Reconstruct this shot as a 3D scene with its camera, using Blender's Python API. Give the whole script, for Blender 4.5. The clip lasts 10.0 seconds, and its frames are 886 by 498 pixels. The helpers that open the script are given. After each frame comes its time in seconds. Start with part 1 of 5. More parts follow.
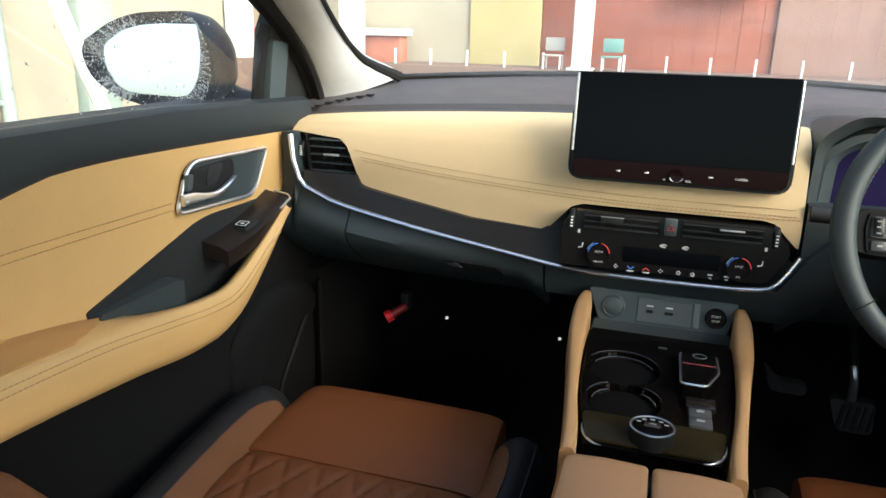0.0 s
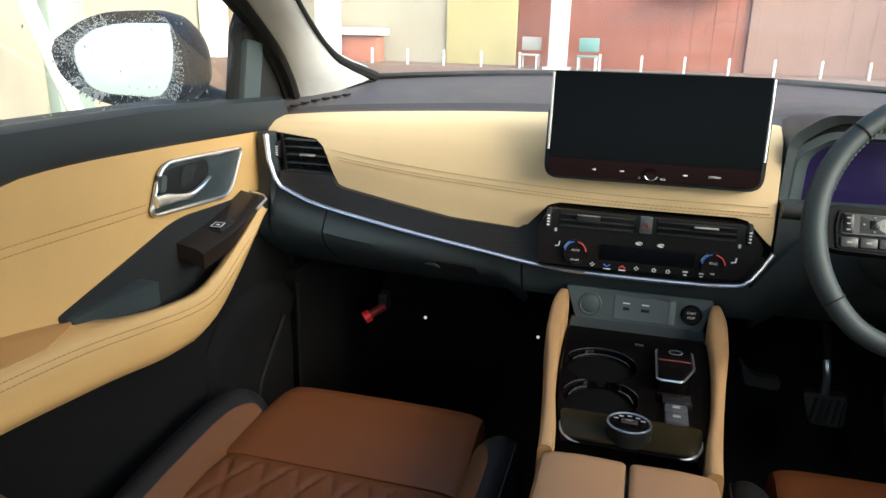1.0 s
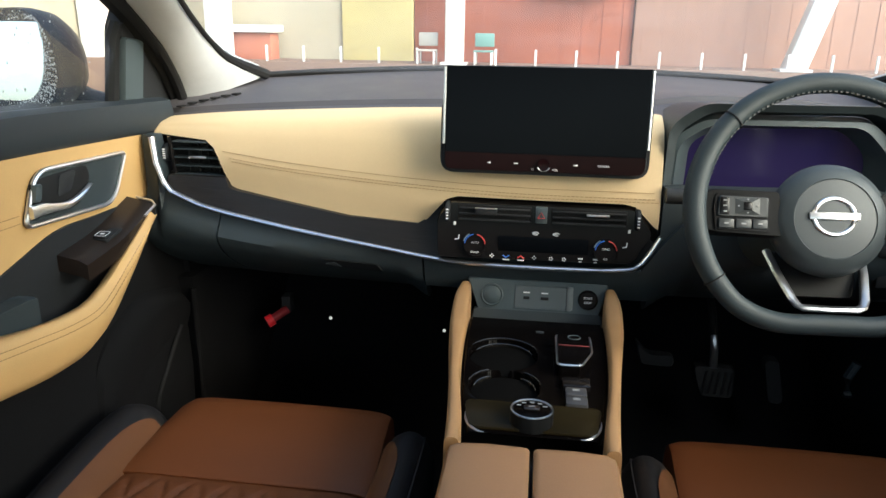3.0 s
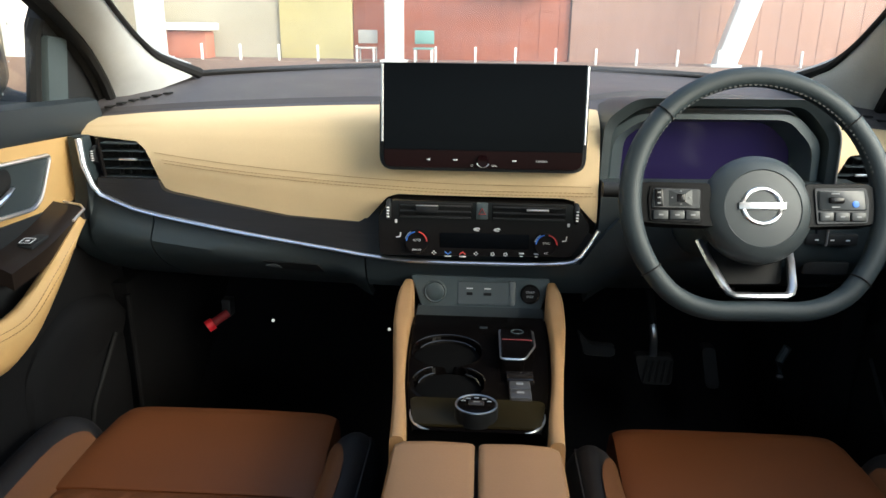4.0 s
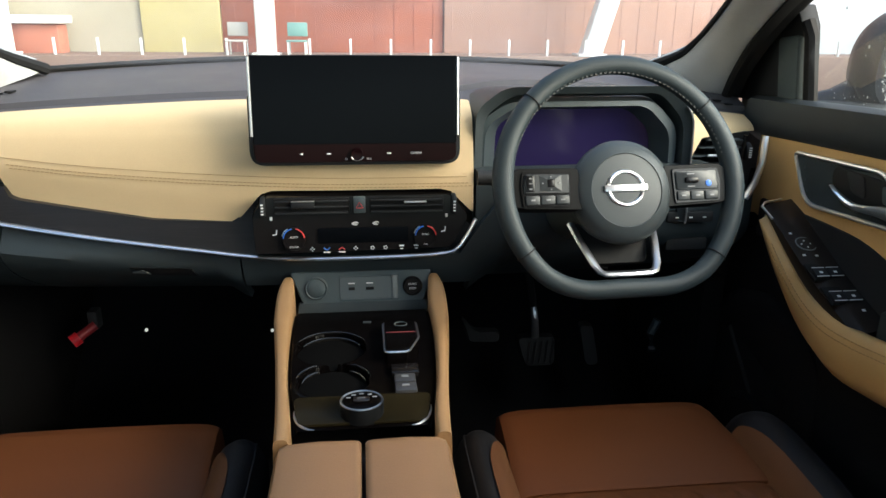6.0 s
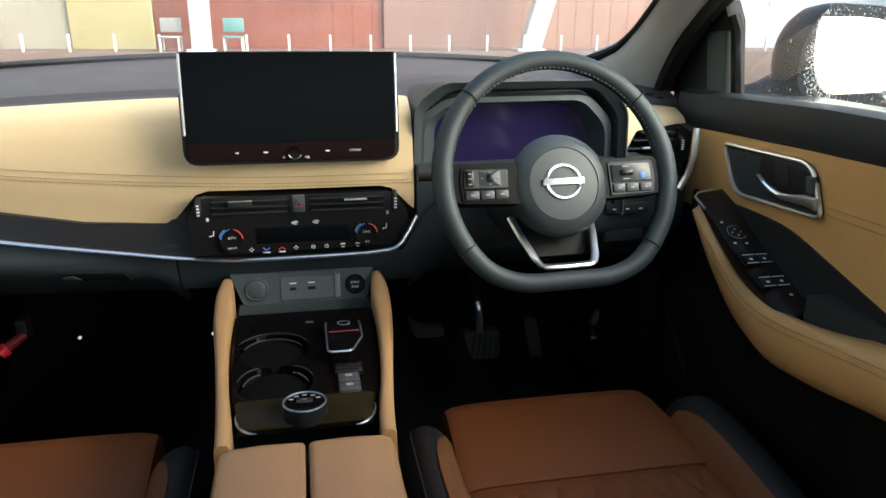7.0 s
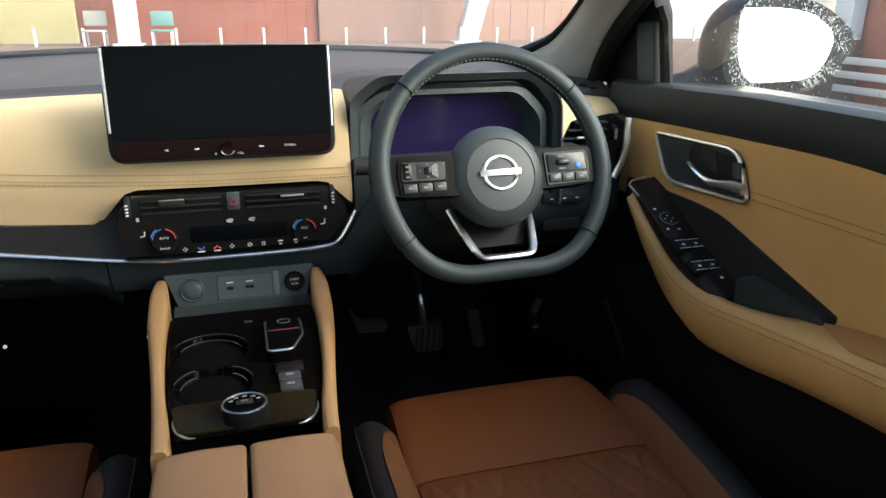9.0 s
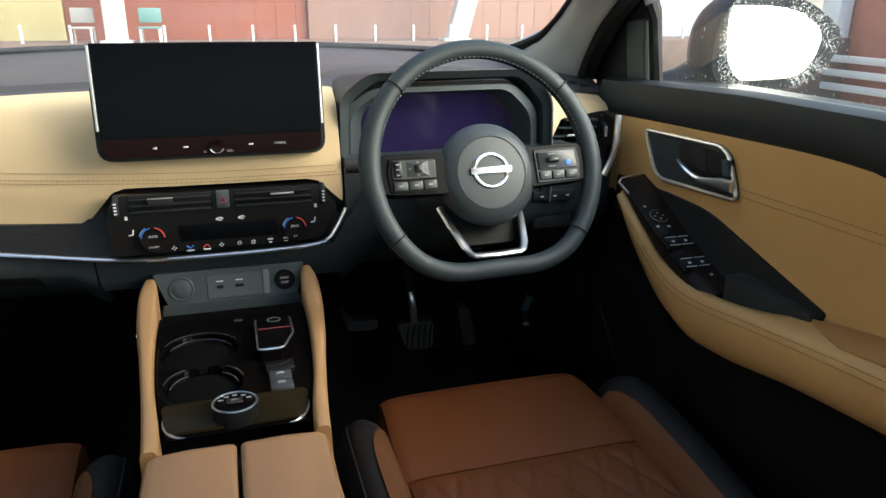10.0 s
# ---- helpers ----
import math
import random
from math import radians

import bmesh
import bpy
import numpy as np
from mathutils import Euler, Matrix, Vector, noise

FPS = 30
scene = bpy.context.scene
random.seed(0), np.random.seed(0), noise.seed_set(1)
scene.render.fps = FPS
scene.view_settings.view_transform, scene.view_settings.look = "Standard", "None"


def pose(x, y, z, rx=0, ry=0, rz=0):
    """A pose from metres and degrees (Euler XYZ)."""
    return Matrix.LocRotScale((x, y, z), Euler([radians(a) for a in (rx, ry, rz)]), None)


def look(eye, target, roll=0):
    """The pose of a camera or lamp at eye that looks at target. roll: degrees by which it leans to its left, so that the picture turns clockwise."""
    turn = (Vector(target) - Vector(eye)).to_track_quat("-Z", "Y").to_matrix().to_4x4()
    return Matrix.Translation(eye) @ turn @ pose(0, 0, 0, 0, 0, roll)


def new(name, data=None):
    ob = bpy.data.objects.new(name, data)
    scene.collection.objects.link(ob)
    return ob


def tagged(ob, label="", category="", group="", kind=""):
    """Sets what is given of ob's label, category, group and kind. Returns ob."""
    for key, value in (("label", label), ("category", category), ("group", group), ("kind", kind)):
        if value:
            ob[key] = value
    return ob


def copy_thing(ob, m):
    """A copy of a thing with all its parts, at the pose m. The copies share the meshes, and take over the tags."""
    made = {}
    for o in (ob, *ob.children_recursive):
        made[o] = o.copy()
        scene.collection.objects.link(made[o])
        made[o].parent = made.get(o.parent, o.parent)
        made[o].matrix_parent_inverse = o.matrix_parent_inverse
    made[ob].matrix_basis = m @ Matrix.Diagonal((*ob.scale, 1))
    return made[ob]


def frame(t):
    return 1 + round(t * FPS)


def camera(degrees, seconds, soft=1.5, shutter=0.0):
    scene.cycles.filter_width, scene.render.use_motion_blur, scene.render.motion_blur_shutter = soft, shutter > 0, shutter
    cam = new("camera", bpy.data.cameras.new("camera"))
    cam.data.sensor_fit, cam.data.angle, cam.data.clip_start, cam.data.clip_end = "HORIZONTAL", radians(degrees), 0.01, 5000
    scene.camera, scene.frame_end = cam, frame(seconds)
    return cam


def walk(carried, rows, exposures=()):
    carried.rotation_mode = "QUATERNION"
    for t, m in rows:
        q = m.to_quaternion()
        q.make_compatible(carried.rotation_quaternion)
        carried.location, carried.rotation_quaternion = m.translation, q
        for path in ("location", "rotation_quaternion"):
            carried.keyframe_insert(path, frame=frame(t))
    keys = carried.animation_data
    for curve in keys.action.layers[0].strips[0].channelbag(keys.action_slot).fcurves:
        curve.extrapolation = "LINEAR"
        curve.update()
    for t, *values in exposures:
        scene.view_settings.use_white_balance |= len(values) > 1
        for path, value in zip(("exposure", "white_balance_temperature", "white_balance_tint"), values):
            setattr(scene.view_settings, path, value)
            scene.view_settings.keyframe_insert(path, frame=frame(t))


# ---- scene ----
cam = camera(63.9, 10.0)
PATH = [
    (0, (-0.023, -1.14, 1.136), (-0.586, 0.685, 0.545), 1.3),
    (0.5, (-0.022, -1.14, 1.137), (-0.565, 0.692, 0.544), 1.5),
    (1, (-0.021, -1.139, 1.136), (-0.527, 0.703, 0.545), 1.3),
    (1.5, (-0.018, -1.137, 1.136), (-0.474, 0.718, 0.544), 1.1),
    (2, (-0.016, -1.137, 1.135), (-0.411, 0.733, 0.544), 1.0),
    (2.5, (-0.013, -1.136, 1.136), (-0.338, 0.746, 0.543), 0.9),
    (4, (-0.004, -1.131, 1.135), (-0.104, 0.774, 0.534), 0.7),
    (4.5, (-0.001, -1.129, 1.134), (-0.022, 0.778, 0.53), 0.6),
    (5, (0.002, -1.128, 1.135), (0.059, 0.776, 0.525), 0.6),
    (5.5, (0.005, -1.126, 1.134), (0.141, 0.773, 0.521), 0.5),
    (6, (0.008, -1.125, 1.134), (0.224, 0.764, 0.516), 0.5),
    (7.5, (0.017, -1.124, 1.135), (0.442, 0.725, 0.502), 0.4),
    (8, (0.018, -1.123, 1.134), (0.487, 0.714, 0.497), 0.4),
    (8.5, (0.019, -1.122, 1.134), (0.519, 0.705, 0.493), 0.4),
    (9, (0.02, -1.123, 1.134), (0.54, 0.697, 0.488), 0.3),
    (9.5, (0.02, -1.123, 1.134), (0.554, 0.692, 0.485), 0.3),
    (10, (0.02, -1.122, 1.134), (0.565, 0.688, 0.482), 0.4),
]
walk(cam, [(t, look(e, a, r)) for t, e, a, r in PATH], [(0, 2.24, 6250, 3), (5, 2.20, 6250, 3), (10, 2.22, 6250, 3)])

# ---- light ----
world = bpy.data.worlds.new("sky")
scene.world = world
world.use_nodes = True
wt = world.node_tree
sky = wt.nodes.new("ShaderNodeTexSky")
sky.sky_type, sky.sun_disc = "NISHITA", False
sky.sun_elevation, sky.sun_rotation = radians(34), radians(118)
sky.air_density, sky.dust_density = 1.0, 4.0
wt.nodes["Background"].inputs["Strength"].default_value = 0.15
wt.links.new(sky.outputs[0], wt.nodes["Background"].inputs["Color"])
sun = new("sun", bpy.data.lights.new("sun", "SUN"))
sun.data.energy, sun.data.angle, sun.data.color = 0.52, radians(85), (0.97, 0.985, 1.0)
sun.matrix_world = look((8.8, -4.7, 6.75), (0, 0, 0))


# ---- materials ----
def mat(name, color, rough=0.5, metal=0.0, bump=0.0, grain=900.0, vary=0.12, patch=14.0, coat=0.0, spec=0.5, stretch=(1, 1, 1), emit=0.0):
    m = bpy.data.materials.new(name)
    m.use_nodes = True
    n, ln = m.node_tree.nodes, m.node_tree.links
    b = n["Principled BSDF"]
    b.inputs["Roughness"].default_value, b.inputs["Metallic"].default_value = rough, metal
    b.inputs["Coat Weight"].default_value, b.inputs["Coat Roughness"].default_value = coat, 0.04
    b.inputs["Specular IOR Level"].default_value = spec
    tc, mp = n.new("ShaderNodeTexCoord"), n.new("ShaderNodeMapping")
    mp.inputs["Scale"].default_value = stretch
    ln.new(tc.outputs["Object"], mp.inputs[0])
    big, fine = n.new("ShaderNodeTexNoise"), n.new("ShaderNodeTexNoise")
    big.inputs["Scale"].default_value, fine.inputs["Scale"].default_value = patch, grain
    big.inputs["Detail"].default_value, fine.inputs["Detail"].default_value = 4, 2
    for t in (big, fine):
        ln.new(mp.outputs[0], t.inputs["Vector"])
    add = n.new("ShaderNodeMath")
    add.operation = "ADD"
    ln.new(big.outputs[0], add.inputs[0])
    ln.new(fine.outputs[0], add.inputs[1])
    ramp = n.new("ShaderNodeMapRange")
    ramp.inputs[1].default_value, ramp.inputs[2].default_value = 0.6, 1.4
    ramp.inputs[3].default_value, ramp.inputs[4].default_value = 1 - vary, 1 + vary
    ln.new(add.outputs[0], ramp.inputs[0])
    mul = n.new("ShaderNodeMix")
    mul.data_type, mul.blend_type = "RGBA", "MULTIPLY"
    mul.inputs[0].default_value = 1
    mul.inputs[6].default_value = (*color, 1)
    ln.new(ramp.outputs[0], mul.inputs[7])
    ln.new(mul.outputs[2], b.inputs["Base Color"])
    rr = n.new("ShaderNodeMapRange")
    rr.inputs[3].default_value, rr.inputs[4].default_value = rough * 0.85, min(1, rough * 1.15)
    ln.new(big.outputs[0], rr.inputs[0])
    ln.new(rr.outputs[0], b.inputs["Roughness"])
    if bump:
        bp = n.new("ShaderNodeBump")
        bp.inputs["Strength"].default_value, bp.inputs["Distance"].default_value = bump, 0.0006
        ln.new(fine.outputs[0], bp.inputs["Height"])
        ln.new(bp.outputs[0], b.inputs["Normal"])
    if emit:
        b.inputs["Emission Color"].default_value = (*color, 1)
        b.inputs["Emission Strength"].default_value = emit
    return m


beige = mat("beige_leather", (0.645, 0.49, 0.282), 0.55, spec=0.3, bump=0.25, grain=700, vary=0.05)
door_beige = mat("door_beige_leather", (0.585, 0.365, 0.145), 0.5, bump=0.25, grain=700, vary=0.06, spec=0.4)
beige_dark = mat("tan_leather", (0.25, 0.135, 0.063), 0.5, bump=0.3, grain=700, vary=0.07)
orange = mat("cognac_leather", (0.118, 0.0365, 0.0098), 0.52, spec=0.28, bump=0.35, grain=600, vary=0.08)
tan_panel = mat("tan_panel", (0.122, 0.050, 0.0205), 0.55, spec=0.22, bump=0.3, grain=700, vary=0.06)
quilted_leather = mat("quilted_leather", (0.108, 0.0345, 0.0100), 0.54, spec=0.28, bump=0.4, grain=500, vary=0.08)
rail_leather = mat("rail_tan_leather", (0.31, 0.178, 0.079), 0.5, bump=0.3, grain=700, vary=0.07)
arm_tan = mat("armrest_tan_leather", (0.43, 0.235, 0.086), 0.5, bump=0.3, grain=700, vary=0.07, spec=0.35)
black_leather = mat("black_leather", (0.012, 0.0115, 0.012), 0.55, spec=0.28, bump=0.35, grain=700)
grey_plastic = mat("charcoal_plastic", (0.027, 0.037, 0.041), 0.50, spec=0.4, bump=0.35, grain=1200)
rail_soft = mat("soft_rail_plastic", (0.024, 0.031, 0.036), 0.55, spec=0.3, bump=0.3, grain=1200)
dark_plastic = mat("dark_plastic", (0.015, 0.0165, 0.018), 0.62, spec=0.3, bump=0.3, grain=1100)
dash_top_mat = mat("dash_top_plastic", (0.055, 0.052, 0.056), 0.6, bump=0.4, grain=1000)
panel_grey = mat("slate_plastic", (0.055, 0.074, 0.080), 0.45, bump=0.15, grain=900)
pale_slate = mat("pale_slate", (0.16, 0.18, 0.185), 0.35)
piano = mat("piano_black", (0.009, 0.008, 0.008), 0.15, spec=0.20, vary=0.05)
console_gloss = mat("console_gloss", (0.0022, 0.0018, 0.0018), 0.20, vary=0.15, spec=0.035)
screen_mat = mat("screen_glass", (0.004, 0.005, 0.0065), 0.18, vary=0.03, spec=0.035)
strip_mat = mat("smoked_strip", (0.010, 0.0035, 0.004), 0.14, vary=0.05, spec=0.05)
# the switched-off display gets an added violet glow to look lighter
cluster_glow = mat("cluster_glow_glass", (0.020, 0.015, 0.060), 0.14, spec=0.45, vary=0.05, emit=0.027)
chrome = mat("satin_chrome", (0.86, 0.86, 0.88), 0.30, metal=1.0, vary=0.04)
satin = mat("satin_silver", (0.55, 0.56, 0.58), 0.32, metal=1.0, vary=0.05)
wood = mat("dark_ash_trim", (0.0125, 0.0112, 0.0108), 0.40, spec=0.32, bump=0.7, grain=330, patch=90, vary=0.35, stretch=(0.06, 1, 1.3))
brown_gloss = mat("brown_gloss", (0.014, 0.010, 0.008), 0.3, coat=0.1, spec=0.35, vary=0.15)
spoke_mat = mat("spoke_satin_black", (0.007, 0.0075, 0.008), 0.40, vary=0.05, spec=0.10)
dim_mark = mat("dim_marking", (0.20, 0.21, 0.22), 0.5, vary=0.02)
wheel_mat = mat("wheel_leather", (0.021, 0.032, 0.038), 0.54, spec=0.38, bump=0.3, grain=800)
hub_mat = mat("hub_plastic", (0.032, 0.042, 0.047), 0.48, bump=0.3, grain=1100)
door_fabric = mat("black_door_fabric", (0.0055, 0.0055, 0.006), 0.85, spec=0.12, bump=0.6, grain=500)
carpet = mat("black_carpet", (0.008, 0.008, 0.009), 0.95, spec=0.1, bump=1.0, grain=500)
headliner = mat("charcoal_headliner", (0.05, 0.05, 0.052), 0.9, bump=0.5, grain=600)
pillar_mat = mat("pillar_trim_grey", (0.39, 0.40, 0.40), 0.75, bump=0.4, grain=700)
rubber = mat("black_rubber", (0.009, 0.009, 0.009), 0.7, spec=0.25)
white_mark = mat("white_marking", (0.80, 0.80, 0.80), 0.5, vary=0.02)
red_mark = mat("red_marking", (0.62, 0.05, 0.045), 0.5)
blue_mark = mat("blue_marking", (0.05, 0.20, 0.72), 0.5)
red_plastic = mat("red_plastic", (0.72, 0.02, 0.035), 0.35)
car_paint = mat("dark_car_paint", (0.005, 0.009, 0.017), 0.42, spec=0.12)
mirror_mat = mat("mirror_silver", (0.92, 0.93, 0.94), 0.02, metal=1.0, vary=0.01)
thread = mat("brown_thread", (0.33, 0.20, 0.085), 0.8)
grey_thread = mat("grey_thread", (0.075, 0.08, 0.082), 0.8)
wall_red = mat("red_brown_cladding", (0.31, 0.090, 0.048), 0.6, vary=0.12, grain=9, patch=1.5, stretch=(1, 1, 0.2))
wall_pink = mat("salmon_cladding", (0.42, 0.245, 0.185), 0.6, vary=0.1, grain=9, patch=1.5, stretch=(1, 1, 0.2))
pale_green = mat("pale_green_paint", (0.27, 0.34, 0.31), 0.7, vary=0.08, patch=2, grain=20)
wall_yellow = mat("yellow_paint", (0.56, 0.48, 0.23), 0.6, vary=0.1, patch=2, grain=20)
gap_white = mat("bright_gap_white", (0.72, 0.74, 0.74), 0.8, vary=0.06, patch=2, grain=20)
wall_cream = mat("cream_render", (0.38, 0.345, 0.27), 0.8, vary=0.1, patch=2, grain=20)
# glow added so that the small fastener heads read bright
fastener_white = mat("glowing_fastener", (1.0, 0.97, 0.9), 0.4, vary=0.0, emit=0.12)
white_paint = mat("white_paint", (0.70, 0.71, 0.71), 0.5, vary=0.06, patch=3)
green_plastic = mat("green_plastic", (0.15, 0.29, 0.27), 0.5)
pale_concrete = mat("brown_tiles", (0.19, 0.125, 0.10), 0.7, vary=0.15, patch=1.2, grain=30, bump=0.3)
concrete = mat("wet_concrete", (0.15, 0.135, 0.125), 0.5, vary=0.25, patch=1.2, grain=30, bump=0.4)
brick_mat = mat("brick_red", (0.40, 0.15, 0.10), 0.8, vary=0.2, patch=3, grain=40)


def glass_material(name, tint, gloss, haze=0.0):
    m = bpy.data.materials.new(name)
    m.use_nodes = True
    n, ln = m.node_tree.nodes, m.node_tree.links
    n.remove(n["Principled BSDF"])
    tr, gl, mx, fr = (n.new("ShaderNode" + k) for k in ("BsdfTransparent", "BsdfGlossy", "MixShader", "LayerWeight"))
    tr.inputs[0].default_value = (*tint, 1)
    gl.inputs["Roughness"].default_value = gloss
    fr.inputs[0].default_value = 0.12
    half = n.new("ShaderNodeMath")
    half.operation = "MULTIPLY"
    half.inputs[1].default_value = 0.35
    ln.new(fr.outputs["Facing"], half.inputs[0])
    ln.new(half.outputs[0], mx.inputs[0])
    ln.new(tr.outputs[0], mx.inputs[1])
    ln.new(gl.outputs[0], mx.inputs[2])
    # an added layer scatters a little daylight, as pale haze over the view
    tl, mf, tc, nz, mr = (n.new("ShaderNode" + k) for k in ("BsdfTranslucent", "MixShader", "TexCoord", "TexNoise", "MapRange"))
    tl.inputs[0].default_value = (0.95, 0.97, 1.0, 1)
    nz.inputs["Scale"].default_value, nz.inputs["Detail"].default_value = 5, 4
    mr.inputs[1].default_value, mr.inputs[2].default_value = 0.3, 0.7
    mr.inputs[3].default_value, mr.inputs[4].default_value = haze * 0.6, haze * 1.4
    mp = n.new("ShaderNodeMapping")
    mp.inputs["Scale"].default_value = (1, 3, 0.6)
    ln.new(tc.outputs["Object"], mp.inputs[0])
    ln.new(mp.outputs[0], nz.inputs["Vector"])
    ln.new(nz.outputs[0], mr.inputs[0])
    ln.new(mr.outputs[0], mf.inputs[0])
    ln.new(mx.outputs[0], mf.inputs[1])
    ln.new(tl.outputs[0], mf.inputs[2])
    ln.new(mf.outputs[0], n["Material Output"].inputs[0])
    return m


glass = glass_material("window_glass", (0.90, 0.925, 0.92), 0.0, 0.024)
wet_glass = glass_material("wet_side_glass", (0.93, 0.96, 0.96), 0.0, 0.005)
hazy_glass = glass_material("hazy_side_glass", (0.94, 0.96, 0.95), 0.0, 0.028)
dark_glass = glass_material("rear_glass", (0.84, 0.86, 0.85), 0.0)
privacy = glass_material("rear_side_glass", (0.5, 0.51, 0.51), 0.0, 0.02)
water = mat("water_drop", (0.45, 0.47, 0.48), 0.05, coat=1.0, vary=0.02)


# ---- mesh tools ----
def lerp(*pts):
    xs, ys = [p[0] for p in pts], [p[1] for p in pts]
    return lambda x: float(np.interp(x, xs, ys))


def smooth(*pts):
    """Cubic through points (t, value...), t rising."""
    t = [p[0] for p in pts]
    v = np.array([p[1:] for p in pts], float)
    d = np.gradient(v, t, axis=0)

    def f(x):
        x = min(max(x, t[0]), t[-1])
        i = min(max(int(np.searchsorted(t, x)) - 1, 0), len(t) - 2)
        h = t[i + 1] - t[i]
        s = (x - t[i]) / h
        r = ((1 + 2 * s) * (1 - s) ** 2 * v[i] + s * (1 - s) ** 2 * h * d[i] + s * s * (3 - 2 * s) * v[i + 1] + s * s * (s - 1) * h * d[i + 1])
        return float(r[0]) if len(r) == 1 else Vector(r)
    return f


def part(name, bm, material, parent=None, label="", crease=40):
    bmesh.ops.recalc_face_normals(bm, faces=bm.faces)
    for f in bm.faces:
        f.smooth = True
    for e in bm.edges:
        if len(e.link_faces) == 2 and e.calc_face_angle(0) > radians(crease):
            e.smooth = False
    me = bpy.data.meshes.new(name)
    bm.to_mesh(me)
    bm.free()
    me.materials.append(material)
    ob = new(name, me)
    ob.parent = parent
    if label:
        ob["label"] = label
    return ob


def thing(name, label, category, at=(0, 0, 0), group="", kind=""):
    e = new(name)
    e.location = at
    e.empty_display_size = 0.05
    return tagged(e, label, category, group, kind)


def sub(ob, parent):
    """Puts a part that is made in world places under a thing that stands elsewhere."""
    p, m = parent, Matrix.Identity(4)
    while p:
        m = p.matrix_parent_inverse @ p.matrix_basis @ m if p.parent else p.matrix_basis @ m
        p = p.parent
    ob.parent = parent
    ob.matrix_parent_inverse = m.inverted()
    return ob


def put(name, bm, material, parent, label="", crease=40):
    return sub(part(name, bm, material, None, label, crease), parent)


def box(bm, c, s, bevel=0.0, m=None, seg=2):
    t = (m or Matrix.Identity(4)) @ Matrix.LocRotScale(Vector(c), None, Vector(s))
    vs = bmesh.ops.create_cube(bm, size=1, matrix=t)["verts"]
    if bevel:
        es = {e for v in vs for e in v.link_edges}
        bmesh.ops.bevel(bm, geom=list(es), offset=bevel, segments=seg, affect="EDGES", profile=0.5)
    return bm


def grid(bm, rows, close=False):
    """Quads over rows of points."""
    vs = [[bm.verts.new(p) for p in r] for r in rows]
    for a, b in zip(vs, vs[1:]):
        k = len(a)
        for i in range(k if close else k - 1):
            j = (i + 1) % k
            bm.faces.new((a[i], a[j], b[j], b[i]))
    return vs


def shell(bm, rows, back):
    """A sheet over rows of points with its back moved by the vector back."""
    back = Vector(back)
    f = grid(bm, rows)
    g = grid(bm, [[Vector(p) + back for p in r] for r in rows])
    n, k = len(rows), len(rows[0])
    rim = [(0, j) for j in range(k)] + [(i, k - 1) for i in range(1, n)] + [(n - 1, j) for j in range(k - 2, -1, -1)] + [(i, 0) for i in range(n - 2, 0, -1)]
    for (a, b), (c, d) in zip(rim, rim[1:] + rim[:1]):
        bm.faces.new((f[a][b], f[c][d], g[c][d], g[a][b]))
    return bm


def tube(bm, pts, r, n=8, closed=False, flat=1.0, up=(0, 0, 1)):
    pts = [Vector(p) for p in pts]
    k, rows, up = len(pts), [], Vector(up)
    for i, p in enumerate(pts):
        a = pts[(i - 1) % k] if closed or i else p
        b = pts[(i + 1) % k] if closed or i < k - 1 else p
        t = (b - a).normalized()
        s = t.cross(up)
        s = s.normalized() if s.length > 1e-4 else t.orthogonal().normalized()
        u = s.cross(t)
        rr = r(i / (k - 1)) if callable(r) else r
        rows.append([p + rr * (math.cos(q) * s + flat * math.sin(q) * u) for q in (2 * math.pi * j / n for j in range(n))])
    if closed:
        rows.append(rows[0])
    vs = grid(bm, rows, True)
    if closed:
        bmesh.ops.remove_doubles(bm, verts=[v for row in (vs[0], vs[-1]) for v in row], dist=1e-6)
    else:
        bm.faces.new(vs[0])
        bm.faces.new(vs[-1])
    return bm


def rounded(pts, r, n=5):
    """Corner points of a polygon, rounded by r."""
    out, k = [], len(pts)
    rs = r if isinstance(r, (list, tuple)) else [r] * k
    for i in range(k):
        p, a, b = Vector(pts[i]), Vector(pts[i - 1]), Vector(pts[(i + 1) % k])
        u, w = (a - p), (b - p)
        d = min(rs[i], u.length * 0.48, w.length * 0.48)
        u, w = p + u.normalized() * d, p + w.normalized() * d
        for j in range(n + 1):
            s = j / n
            out.append((1 - s) ** 2 * u + 2 * s * (1 - s) * p + s * s * w)
    return out


def prism(bm, outline, place, bevel=0.0):
    """A plate with that outline; place(p, side) gives the point, side 0 for its front, 1 for its back."""
    k = len(outline)
    c = sum((Vector(p) for p in outline), Vector((0, 0))) / k
    ins = [Vector(p) + (c - Vector(p)).normalized() * bevel for p in outline]
    rings = [[bm.verts.new(place(p, s)) for p in o] for o, s in ([(ins, 0), (outline, 0.25)] if bevel else [(outline, 0)]) + [(outline, 1)]]
    for a, b in zip(rings, rings[1:]):
        for i in range(k):
            bm.faces.new((a[i], a[(i + 1) % k], b[(i + 1) % k], b[i]))
    bm.faces.new(rings[0])
    bm.faces.new(rings[-1])
    return bm


def disc(bm, m, prof, seg=40):
    """A turned body round its own z by (radius, height) points; ends on the axis."""
    rows = [[m @ Vector((r * math.cos(a), r * math.sin(a), h)) for a in (2 * math.pi * i / seg for i in range(seg))] for r, h in prof]
    vs = grid(bm, rows, True)
    bm.faces.new(vs[0])
    bm.faces.new(vs[-1])
    return bm


def bm_new():
    return bmesh.new()


